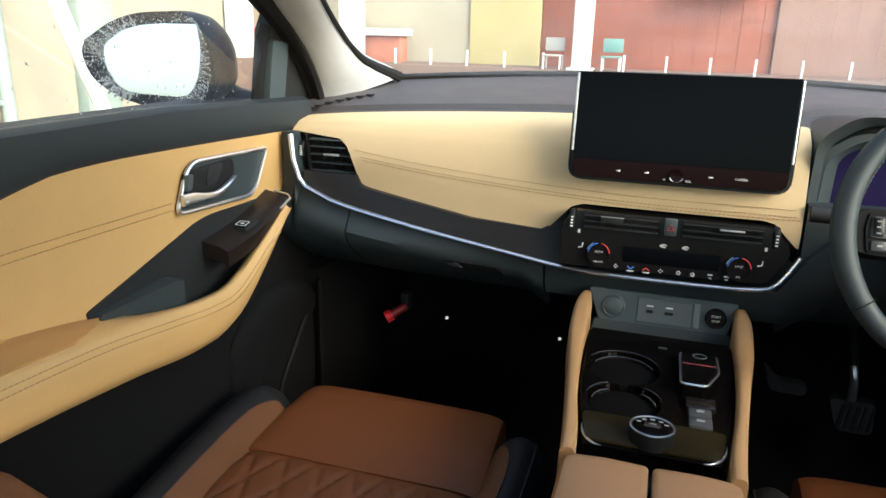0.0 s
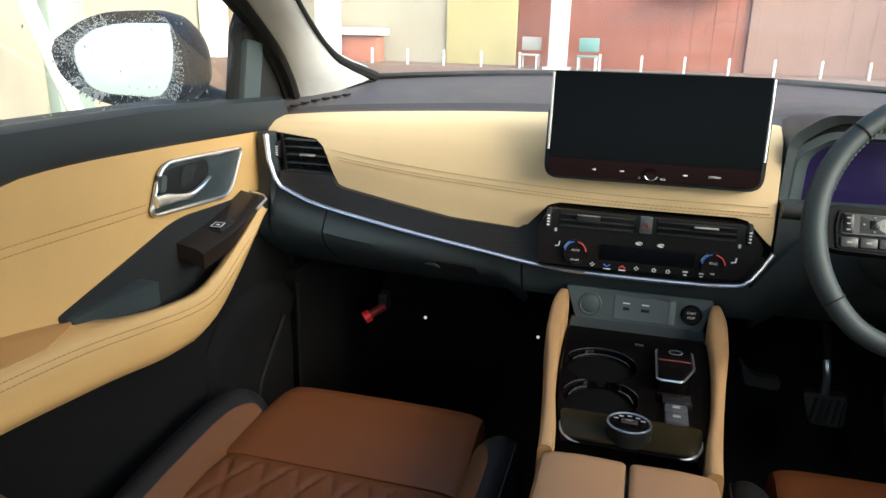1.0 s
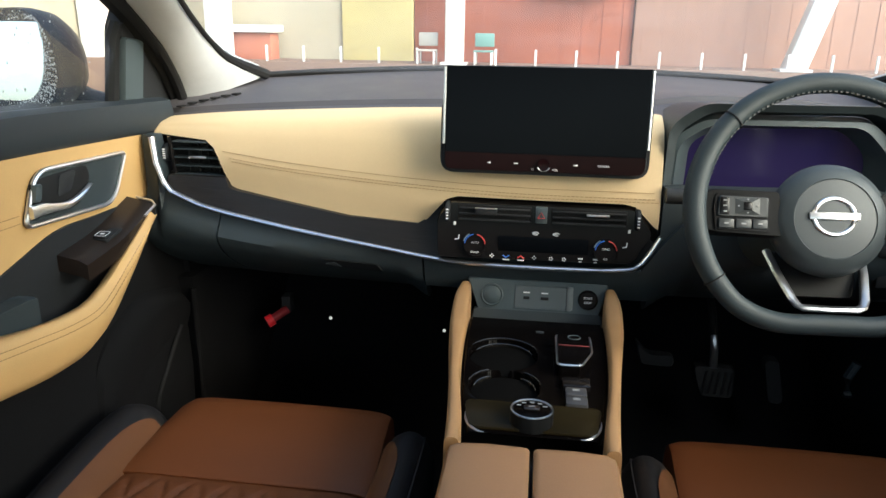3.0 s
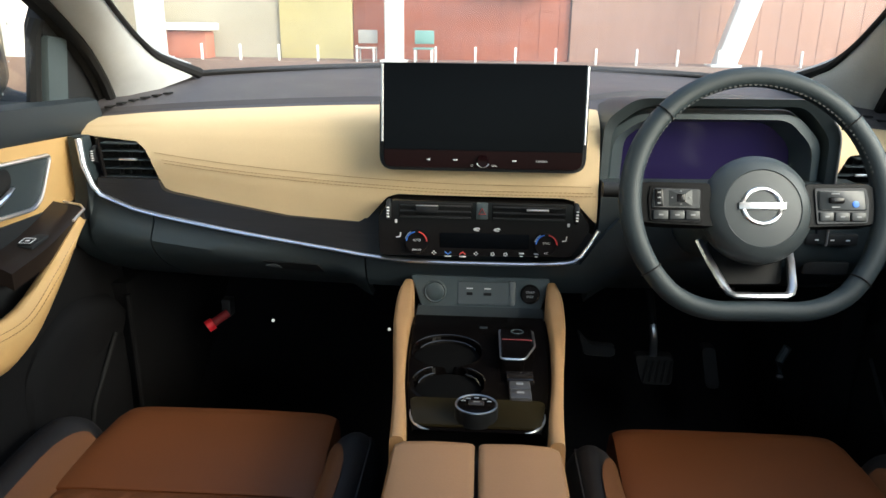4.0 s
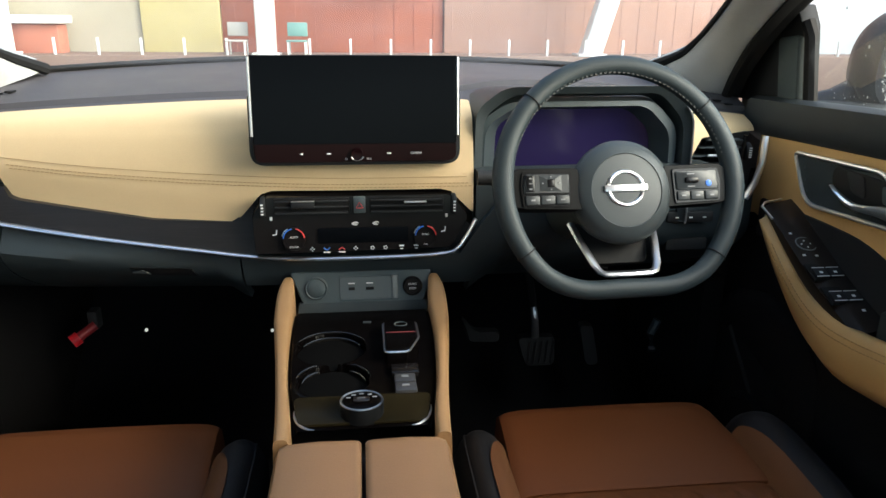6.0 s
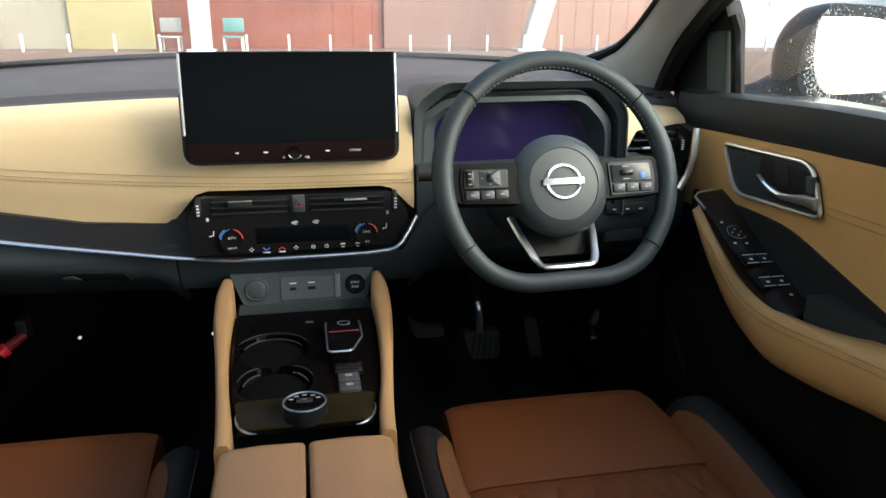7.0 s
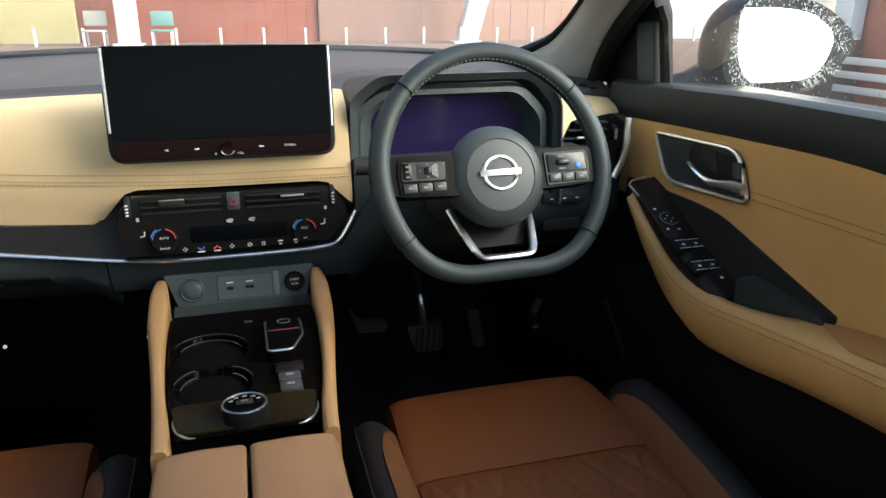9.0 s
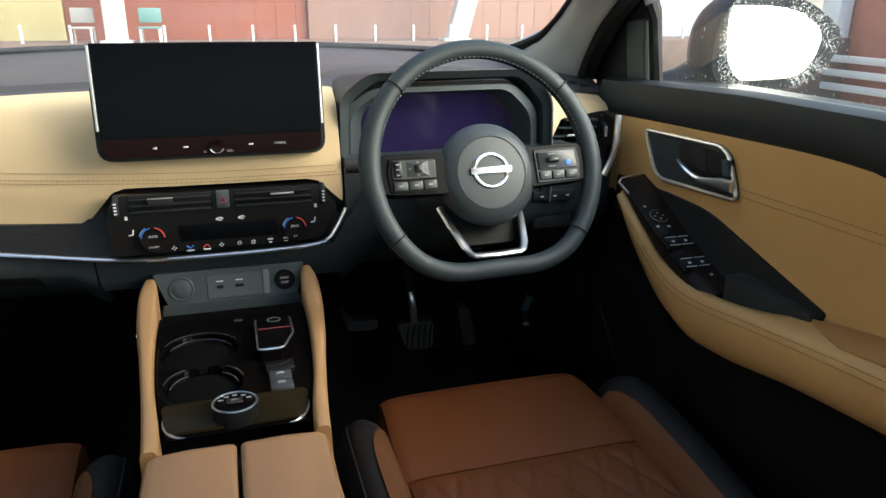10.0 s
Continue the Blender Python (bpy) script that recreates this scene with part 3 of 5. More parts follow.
hm = pose(0.0, py_(0.85) - 0.0128, 0.850, 90)
tube(bm, [hm @ Vector((*p, 0)) for p in tri], 0.0007, 6, closed=True, up=(0, 1, 0))
put("symbol", bm, red_mark, hz)
bm = bm_new()
box(bm, (0.005, py_(0.80) - 0.0012, 0.800), (0.145, 0.002, 0.026), 0.0008)
put("readout", bm, screen_mat, climate, "dark readout window")
for x in (-0.008, 0.025):
    bm = bm_new()
    tube(bm, [(x + 0.005 * math.cos(a), py_(0.819) - 0.001, 0.8185 + 0.0022 * math.sin(a) * (1 + 0.4 * math.cos(a))) for a in xs_between(0, 5.6, 12)], 0.0008, 6)
    box(bm, (x, py_(0.819) - 0.001, 0.8185), (0.006, 0.001, 0.0014), 0.0003)
    put("symbol", bm, white_mark, climate)
for x, c, k in ((-0.077, white_mark, 0), (-0.054, blue_mark, 1), (-0.030, red_mark, 2), (-0.008, white_mark, 0), (0.019, white_mark, 3), (0.040, white_mark, 3), (0.066, white_mark, 4), (0.090, white_mark, 4)):
    bm = bm_new()
    yy = py_(0.779) - 0.001
    if k in (1, 2):
        g = 1 if k == 2 else -1
        tube(bm, [(x - 0.005, yy, 0.779 - g * 0.002), (x, yy, 0.779 + g * 0.002), (x + 0.005, yy, 0.779 - g * 0.002)], 0.0011, 6)
    elif k == 4:
        box(bm, (x, yy, 0.7815), (0.008, 0.001, 0.0026), 0.0004)
        box(bm, (x, yy, 0.7765), (0.005, 0.001, 0.0022), 0.0004)
    else:
        for a in range(4 if k == 0 else 5):
            q = a * (1.57 if k == 0 else 1.256)
            box(bm, (x + 0.0025 * math.cos(q), yy, 0.779 + 0.0025 * math.sin(q)), (0.0021, 0.001, 0.0021), 0.0004)
    put("symbol", bm, c, climate)
    if k in (1, 2):
        bm = bm_new()
        box(bm, (x, yy, 0.7735), (0.011, 0.001, 0.0022), 0.0003)
        put("word_bar", bm, white_mark, climate)

# ---- touch screen ----
display = thing("touch_screen", "large dark touch screen with silver side edges, switched off", "screen", (0, 0.03, 0.92))
scr = pose(-0.002, -0.006, 1.002, -7, 0, 0) @ Matrix.Scale(0.95, 4)
SX = lambda p, d: scr @ Vector((p[0], d, p[1]))
bm = bm_new()
prism(bm, rounded([(-0.174, -0.094), (0.173, -0.094), (0.173, 0.02), (-0.174, 0.02)], [0.025, 0.025, 0.005, 0.005]), lambda p, k: SX(p, 0.004 + 0.03 * k), 0.002)
put("casing", bm, dark_plastic, display)
bm = bm_new()
prism(bm, rounded([(-0.167, -0.089), (0.167, -0.089), (0.1675, 0.082), (-0.1675, 0.082)], [0.02, 0.02, 0.003, 0.003]), lambda p, k: SX(p, -0.001 + 0.016 * k), 0.0015)
put("back_plate", bm, dark_plastic, display)
bm = bm_new()
prism(bm, [Vector(p) for p in ((-0.1645, -0.0585), (0.1645, -0.0585), (0.1645, 0.0815), (-0.1645, 0.0815))], lambda p, k: SX(p, -0.0035 + 0.003 * k), 0.0008)
put("glass", bm, screen_mat, display, "black glass display")
bm = bm_new()
prism(bm, rounded([(-0.1645, -0.0875), (0.1645, -0.0875), (0.1645, -0.059), (-0.1645, -0.059)], [0.016, 0.016, 0.001, 0.001]), lambda p, k: SX(p, -0.0035 + 0.003 * k), 0.0008)
strip = put("button_strip", bm, strip_mat, display, "dark maroon touch button strip")
for s in (-1, 1):
    bm = bm_new()
    tube(bm, [SX((s * 0.1672, z), -0.001) for z in xs_between(-0.046, 0.079, 6)], 0.0024, 8)
    put("side_edge", bm, satin, display, "bright silver edge")
bm = bm_new()
prism(bm, [Vector(p) for p in ((-0.0935, -0.0745), (-0.0870, -0.0725), (-0.0870, -0.0765))], lambda p, k: SX(p, -0.0044 + 0.001 * k))
put("symbol", bm, white_mark, strip)
for x, w in ((-0.045, 0.007), (0.053, 0.007)):
    bm = bm_new()
    box(bm, (0, 0, 0), (w, 0.0012, 0.0022), 0.0003, scr @ pose(x, -0.0037, -0.0745))
    put("symbol", bm, white_mark, strip)
text("lettering", "CAMERA", 0.0048, scr @ pose(0.098, -0.0038, -0.0745, 90), white_mark, strip)
text("lettering", "VOL", 0.0050, scr @ pose(0.020, -0.0038, -0.0835, 90), white_mark, strip)
bm = bm_new()
disc(bm, scr @ pose(0.001, -0.0038, -0.0755, 90), [(0.0105, 0.0), (0.0105, 0.005), (0.0095, 0.0062), (0.005, 0.0058)], 32)
put("volume_knob", bm, strip_mat, strip)
bm = bm_new()
tube(bm, [scr @ Vector((0.001 + 0.0103 * math.cos(a), -0.0095, -0.0755 + 0.0103 * math.sin(a))) for a in xs_between(3.5, 5.9, 14)], lambda q: 0.0003 + 0.0010 * abs(2 * q - 1), 6)
put("knob_rim", bm, chrome, strip)
text("lettering", "O", 0.005, scr @ pose(-0.017, -0.0038, -0.0835, 90), white_mark, strip)

# ---- instrument cluster ----
cluster = thing("instrument_cluster", "dark instrument display in a charcoal hood, switched off", "instrument cluster", (0.37, 0.05, 0.9))


def hood(x0, x1, z0, z1, y, c):
    return [Vector((p[0], y, p[1])) for p in rounded([(x0, z0), (x0 + 0.004, z1 - c), (x0 + 0.05, z1), (x1 - 0.05, z1 + 0.002), (x1 - 0.006, z1 - c - 0.01), (x1, z0)], [0.002, 0.02, 0.02, 0.02, 0.02, 0.002], 4)]


o0, o1 = hood(0.186, 0.562, 0.80, 1.030, 0.012, 0.035), hood(0.200, 0.550, 0.80, 1.018, 0.020, 0.035)
o2, o3 = hood(0.205, 0.545, 0.80, 1.010, 0.060, 0.035), hood(0.165, 0.572, 0.80, 1.022, 0.12, 0.03)
bm = bm_new()
grid(bm, [o3, [p + Vector((0, 0.012, 0)) for p in o0], o0, o1, o2])
put("hood", bm, grey_plastic, cluster)
l0, l1 = hood(0.195, 0.545, 0.80, 1.004, 0.035, 0.032), hood(0.205, 0.532, 0.80, 0.996, 0.032, 0.032)
l2, l3 = hood(0.232, 0.514, 0.80, 0.986, 0.082, 0.026), hood(0.19, 0.55, 0.80, 1.008, 0.07, 0.032)
bm = bm_new()
grid(bm, [l3, l0, l1, l2])
put("surround", bm, panel_grey, cluster, "slate grey bezel")
bm = bm_new()
prism(bm, [Vector((p[0], p[2])) for p in hood(0.225, 0.522, 0.80, 0.992, 0.0, 0.026)], lambda p, k: (p[0], 0.080 + 0.02 * k, p[1]), 0.0)
put("display", bm, cluster_glow, cluster, "dark violet display glass with a faint added glow")
bm = bm_new()
tube(bm, [p + Vector((0, -0.002, -0.001)) for p in o0[20:]], 0.0018, 6)
put("trim_line", bm, mat("grey_edge", (0.12, 0.125, 0.13), 0.5), cluster)

# ---- steering wheel ----
wheel = thing("steering_wheel", "charcoal leather flat-bottomed steering wheel with silver lower spoke", "steering wheel", (0.37, -0.17, 0.91))
wm = pose(0.371, -0.171, 0.912, 68.2, 0, 3)


def rim_r(a):
    c, s = math.cos(a), math.sin(a)
    r = 0.1724
    if s < -0.80:
        r = min(r, 0.1462 / -s)
    return r


def rim_pt(a, d=0.0, h=0.0):
    r = sum(rim_r(a + k) for k in (-0.24, -0.16, -0.08, 0, 0.08, 0.16, 0.24)) / 7 + d
    return wm @ Vector((r * math.cos(a), r * math.sin(a), h))


bm = bm_new()
rows = []
for i in range(96):
    a = 2 * math.pi * i / 96
    thick = 0.0140 + 0.0015 * max(0, math.cos(2 * a)) ** 2
    rows.append([rim_pt(a, thick * 1.0 * math.cos(q), thick * 0.92 * math.sin(q)) for q in (2 * math.pi * j / 14 for j in range(14))])
rows.append(rows[0])
grid(bm, rows, True)
bmesh.ops.remove_doubles(bm, verts=bm.verts, dist=1e-6)
rim = put("rim", bm, wheel_mat, wheel, "stitched charcoal leather rim")
bm = bm_new()
stitches(bm, [rim_pt(a, -0.0130, 0.0065) for a in xs_between(radians(15), radians(165), 80)], 0.0035, 0.0035, 0.0009)
put("stitching", bm, grey_thread, rim)
for d in (40, 136, 213, 322):
    bm = bm_new()
    a = radians(d)
    tube(bm, [rim_pt(a, 0.0152 * math.cos(q), 0.0142 * math.sin(q)) for q in (2 * math.pi * j / 18 for j in range(18))], 0.0009, 6, closed=True)
    put("seam", bm, rubber, rim)
bm = bm_new()
disc(bm, wm @ pose(0.003, -0.0105, -0.03), [(0.060, -0.02), (0.072, 0.0), (0.0755, 0.018), (0.073, 0.029), (0.063, 0.038), (0.0525, 0.0425), (0.0515, 0.0412), (0.03, 0.0435), (0.01, 0.0440)], 56)
hub = put("hub", bm, hub_mat, wheel, "round charcoal airbag hub")
em = wm @ pose(0.0005, -0.008, 0.0138)
bm = bm_new()
tube(bm, [em @ Vector((0.0255 * math.cos(a), 0.0235 * math.sin(a), 0)) for a in (2 * math.pi * i / 40 for i in range(40))], 0.0028, 8, closed=True)
box(bm, (0, 0, 0.001), (0.063, 0.0095, 0.004), 0.001, em)
put("emblem", bm, chrome, hub, "plain chrome ring and bar")
sw_m = wm
switch_gloss = mat("switch_gloss_black", (0.007, 0.007, 0.0075), 0.25, vary=0.05, spec=0.25)
switch_satin = mat("switch_satin", (0.022, 0.027, 0.030), 0.42, vary=0.06)
for s in (-1, 1):
    bm = bm_new()
    prism(bm, rounded([(s * 0.062, 0.025), (s * 0.150, 0.027), (s * 0.162, 0.020), (s * 0.160, -0.030), (s * 0.140, -0.034), (s * 0.055, -0.036)], 0.005), lambda p, k: sw_m @ Vector((p[0], p[1], 0.003 - 0.024 * k)), 0.003)
    sp = put("spoke", bm, spoke_mat, wheel, "satin black spoke with switches")
    # gloss frame, and the satin pad let into it
    bm = bm_new()
    prism(bm, rounded([(s * 0.075, 0.0185), (s * 0.146, 0.020), (s * 0.150, 0.0), (s * 0.147, -0.029), (s * 0.077, -0.031)], 0.004), lambda p, k: sw_m @ Vector((p[0], p[1], 0.0055 - 0.006 * k)), 0.001)
    put("switch_frame", bm, switch_gloss, sp)
    bm = bm_new()
    prism(bm, rounded([(s * 0.079, 0.0145), (s * 0.142, 0.016), (s * 0.145, -0.011), (s * 0.080, -0.012)], 0.003), lambda p, k: sw_m @ Vector((p[0], p[1], 0.0085 - 0.006 * k)), 0.0018)
    put("switch_pad", bm, switch_satin, sp)
    for x, w in ((0.090, 0.019), (0.111, 0.020), (0.133, 0.020)):
        bm = bm_new()
        box(bm, (s * x, -0.0205, 0.0055), (w, 0.0125, 0.006), 0.0014, sw_m)
        put("button", bm, switch_satin, sp)
        bm = bm_new()
        box(bm, (s * x, -0.0205, 0.0087), (0.006, 0.0022, 0.0006), 0, sw_m)
        put("symbol", bm, dim_mark, sp)
    if s < 0:
        # four sloped faces round a dark centre key, and a column of small keys
        for q, (px, py) in enumerate(((0, 1), (1, 0), (0, -1), (-1, 0))):
            bm = bm_new()
            o, i = 0.0165, 0.0058
            quad = [(px * o - py * o, py * 0.0115 + px * 0.0115), (px * o + py * o, py * 0.0115 - px * 0.0115), (px * i + py * i, py * i - px * i), (px * i - py * i, py * i + px * i)]
            prism(bm, [Vector(v) * 0.95 for v in quad], lambda p, k: sw_m @ Vector((-0.1065 + p[0], 0.0025 + p[1], 0.0118 - 0.16 * p.length - 0.004 * k)))
            put("rocker", bm, switch_satin, sp)
            bm = bm_new()
            box(bm, (-0.1065 + px * 0.0118, 0.0025 + py * 0.0088, 0.0106), (0.0022, 0.0018, 0.0006), 0, sw_m)
            put("symbol", bm, dim_mark, sp)
        bm = bm_new()
        box(bm, (-0.1065, 0.0025, 0.0095), (0.0105, 0.0105, 0.004), 0.0012, sw_m)
        put("rocker", bm, switch_gloss, sp)
        bm = bm_new()
        box(bm, (-0.1355, 0.0025, 0.0080), (0.0115, 0.023, 0.004), 0.0012, sw_m)
        put("key_column", bm, switch_gloss, sp)
        for y in (0.0095, 0.0025, -0.005):
            bm = bm_new()
            box(bm, (-0.1355, y, 0.0102), (0.0045, 0.0016, 0.0006), 0, sw_m)
            put("symbol", bm, dim_mark, sp)
    else:
        bm = bm_new()
        box(bm, (0.1025, 0.0015, 0.0095), (0.0205, 0.0085, 0.006), 0.0024, sw_m)
        put("rocker", bm, switch_gloss, sp)
        for y in (0.0105, -0.0075):
            bm = bm_new()
            box(bm, (0.102, y, 0.0088), (0.011, 0.0016, 0.0006), 0, sw_m)
            put("symbol", bm, dim_mark, sp)
        bm = bm_new()
        disc(bm, sw_m @ pose(0.1285, -0.0035, 0.0082), [(0.0046, 0), (0.0046, 0.0012), (0.0035, 0.0016)], 16)
        put("blue_button", bm, blue_mark, sp)
# lower double spoke
for s in (-1, 1):
    bm = bm_new()
    tube(bm, [wm @ Vector(p) for p in ((s * 0.062, -0.050, -0.048), (s * 0.056, -0.080, -0.026), (s * 0.046, -0.114, -0.002), (s * 0.041, -0.1235, 0.003), (s * 0.034, -0.1268, 0.004), (0, -0.1275, 0.004))], 0.0062, 8, flat=0.7)
    put("silver_spoke", bm, satin, wheel, "satin silver lower spoke")
bm = bm_new()
prism(bm, rounded([(-0.056, -0.05), (0.056, -0.05), (0.043, -0.112), (-0.043, -0.112)], 0.008), lambda p, k: wm @ Vector((p[0], p[1], -0.045 - 0.5 * (-0.05 - p[1]) * -0.6 - 0.012 * k)), 0.002)
put("lower_spoke_insert", bm, rubber, wheel)
bm = bm_new()
disc(bm, wm @ pose(0, -0.01, -0.2), [(0.048, 0.0), (0.055, 0.01), (0.055, 0.15), (0.05, 0.155)], 32)
put("column_shroud", bm, grey_plastic, wheel)
for s in (-1, 1):
    bm = bm_new()
    tube(bm, [wm @ Vector(p) for p in ((s * 0.05, 0.02, -0.11), (s * 0.12, 0.030, -0.115), (s * 0.150, 0.033, -0.118), (s * 0.155, 0.033, -0.118), (s * 0.182, 0.034, -0.120))], lambda q: 0.0075 + 0.0045 * (q > 0.6), 12)
    put("stalk", bm, dark_plastic, wheel)
# switches under the cluster
bm = bm_new()
yv = low_y(0.57, 0.8) + 0.008
box(bm, (0.575, yv, 0.806), (0.085, 0.012, 0.020), 0.004)
put("switch_strip", bm, dark_plastic, driver_low)
for x in (0.55, 0.575, 0.60):
    bm = bm_new()
    box(bm, (x, yv - 0.0065, 0.806), (0.006, 0.001, 0.002))
    put("symbol", bm, white_mark, driver_low)
bm = bm_new()
box(bm, (0.58, low_y(0.57, 0.752) + 0.008, 0.752), (0.075, 0.012, 0.022), 0.002)
put("cover_plate", bm, dark_plastic, driver_low)

# ---- centre console ----
console = thing("centre_console", "floating centre console with gloss black top and beige leather sides", "console", (0, -0.25, 0.2))
CZ = 0.69
half_out = smooth((-0.50, 0.094), (-0.40, 0.101), (-0.25, 0.1165), (-0.10, 0.135), (0.02, 0.145))
half_in = smooth((-0.50, 0.079), (-0.41, 0.082), (-0.30, 0.0955), (-0.20, 0.103), (-0.10, 0.106), (0.02, 0.102))
# core
bm = bm_new()
shell(bm, [[(x * half_in(y) * 0.98, y, 0.645) for x in (-1, 0, 1)] for y in xs_between(-0.95, 0.05, 12)], (0, 0, -0.42))
put("body", bm, dark_plastic, console)
# leather side rails that climb towards the dashboard
for s in (-1, 1):
    bm = bm_new()
    rows = []
    for y in xs_between(-0.449, -0.12, 20) + xs_between(-0.115, -0.012, 24):
        rise = 0.034 * max(0, (y + 0.12) / 0.11) ** 1.5
        zt = CZ + 0.012 + rise
        o, i = half_out(y), half_in(y)
        end = max(0.0, (y + 0.060) / 0.048) ** 2
        i, o, zt = i + 0.10 * rise + 0.004 * end, o - 0.25 * rise - 0.006 * end, zt - 0.007 * end
        mid, half = (i + o) / 2, (o - i) / 2
        row = [(s * i, y, zt - 0.045 - rise)]
        for k in range(13):
            c, n = math.cos(math.pi * k / 12), math.sin(math.pi * k / 12)
            row.append((s * (mid - half * math.copysign(abs(c) ** 0.62, c)), y, zt - 0.016 + 0.016 * n ** 0.62))
        row += [(s * (o + 0.001), y, zt - 0.045), (s * (o - 0.003), y, zt - 0.08), (s * (o - 0.012), y, zt - 0.115)]
        rows.append(row)
    vs = grid(bm, rows)
    bm.faces.new(vs[0])
    bm.faces.new(vs[-1])
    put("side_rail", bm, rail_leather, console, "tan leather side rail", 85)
# gloss plate with cup wells cut into it
bm = bm_new()
cups = [((-0.045, -0.207), 0.049), ((-0.038, -0.302), 0.0455)]
nx, ny = 96, 140
vsg = {}


def in_cup(x, y):
    return min(math.hypot(x - c[0], y - c[1]) / r for c, r in cups)


for j in range(ny + 1):
    y = -0.075 - 0.340 * j / ny
    for i in range(nx + 1):
        u = -1 + 2 * i / nx
        hw = (half_in(y) - 0.0005) * (1 if j < ny * 0.86 else math.sqrt(max(0.0, 1 - 0.10 * ((j - ny * 0.86) / (ny * 0.14)) ** 2)))
        x = u * hw
        q = in_cup(x, y)
        dip = -0.075 if q < 0.95 else (-0.075 * (1.0 - q) / 0.05 if q < 1 else 0)
        edge = 0.004 * (abs(u) > 0.97)
        vsg[i, j] = bm.verts.new((x, y, CZ + dip - edge + 0.001 * math.exp(-((q - 1.05) / 0.05) ** 2)))
for j in range(ny):
    for i in range(nx):
        bm.faces.new((vsg[i, j], vsg[i + 1, j], vsg[i + 1, j + 1], vsg[i, j + 1]))
plate = put("top_plate", bm, console_gloss, console, "gloss black top with two cup holders", 60)
rim_gloss = mat("cup_rim_gloss", (0.008, 0.0075, 0.007), 0.22, spec=0.36, vary=0.1)
cup_shade_black = mat("cup_shade_black", (0.003, 0.003, 0.003), 0.9, spec=0.03)
for ((cx, cy2), r), a0, a1 in ((cups[0], 24, 152), (cups[1], 10, 62), (cups[1], 118, 168)):
    for dr, dz, th in ((0.003, 0.001, 0.0010), (-0.004, -0.006, 0.0016)):
        bm = bm_new()
        tube(bm, [(cx + (r + dr) * math.cos(a), cy2 + (r + dr) * math.sin(a), CZ + dz) for a in xs_between(radians(a0), radians(a1), 24)], lambda q: 0.0004 + th * math.sin(math.pi * q) ** 0.4, 8, flat=1.7)
        put("cup_rim", bm, rim_gloss, plate)
# black discs cover the well walls, as the shade deep in the cups
for (cx, cy2), r in cups:
    bm = bm_new()
    disc(bm, pose(cx, cy2, CZ - 0.0095), [(r * 0.97, -0.004), (r * 0.97, 0.0), (r * 0.9, 0.001)], 40)
    put("cup_shade", bm, cup_shade_black, plate)
bm = bm_new()
box(bm, (0.007, -0.121, CZ + 0.001), (0.012, 0.006, 0.002), 0.0006)
put("release_button", bm, switch_satin, plate)
# silver trim at the two rear corners
for s in (-1, 1):
    bm = bm_new()
    tube(bm, [(s * (half_in(-0.38) - 0.004 - 0.026 * (1 - math.cos(q * 1.57))), -0.372 - 0.043 * math.sin(q * 1.57), CZ + 0.001) for q in xs_between(0, 1, 12)], lambda q: 0.0004 + 0.0014 * math.sin(math.pi * q), 6)
    put("plate_edge", bm, satin, plate)
# olive band laid on as the reflection across the plate's rear
bm = bm_new()
prism(bm, rounded([(-0.085, -0.345), (0.084, -0.345), (0.074, -0.408), (-0.074, -0.408)], 0.012), lambda p, k: (p[0], p[1], CZ + 0.0035 - 0.003 * k), 0.001)
put("rear_reflection_band", bm, mat("olive_reflection", (0.013, 0.010, 0.004), 0.34, vary=0.2, spec=0.06), plate)
# selector lever
sm = pose(0.054, -0.203, CZ + 0.012, -3, 0, 0)
bm = bm_new()
prism(bm, rounded([(-0.023, 0.052), (0.024, 0.052), (0.024, -0.010), (0.007, -0.058), (-0.023, -0.058)], 0.006), lambda p, k: sm @ Vector((p[0], p[1], 0.006 - 0.028 * k)), 0.003)
lever = put("gear_selector", bm, console_gloss, console, "gloss black gear selector with silver rim")
bm = bm_new()
tube(bm, [sm @ Vector((*p, 0.003)) for p in rounded([(-0.024, 0.050), (-0.024, -0.059), (0.008, -0.059), (0.025, -0.010), (0.025, 0.050)], 0.008, 5)], 0.0016, 8)
put("silver_rim", bm, satin, lever)
bm = bm_new()
box(bm, (0.0005, 0.004, 0.0065), (0.044, 0.0025, 0.001), 0.0003, sm)
put("red_line", bm, mat("dull_red", (0.16, 0.03, 0.03), 0.4), lever)
bm = bm_new()
tube(bm, [sm @ Vector((0.009 * math.cos(a) + 0.002, 0.036 + 0.008 * math.sin(a), 0.0065)) for a in xs_between(0, 6.2, 16)], 0.0008, 5)
put("symbol", bm, panel_grey, lever)
# parking brake and hold switches
bm = bm_new()
box(bm, (0.055, -0.285, CZ + 0.001), (0.036, 0.026, 0.012), 0.002)
put("switch_recess", bm, piano, plate)
for y in (-0.3125, -0.3355):
    bm = bm_new()
    box(bm, (0.0535, y, CZ + 0.003), (0.027, 0.022, 0.010), 0.002)
    put("brake_switch", bm, mat("switch_grey", (0.032, 0.032, 0.034), 0.5), plate)
    bm = bm_new()
    box(bm, (0.0535, y + 0.002, CZ + 0.0083), (0.009, 0.005, 0.0006), 0.0)
    put("symbol", bm, dim_mark, plate)
# drive mode dial
dm = pose(-0.0015, -0.386, CZ + 0.004, -3, 0, 0) @ Matrix.Scale(0.78, 4)
bm = bm_new()
disc(bm, dm, [(0.033, -0.006), (0.033, 0.014), (0.0315, 0.0185), (0.028, 0.0195), (0.026, 0.0175)], 48)
dial = put("mode_dial", bm, spoke_mat, console, "round drive mode dial with chrome ring")
bm = bm_new()
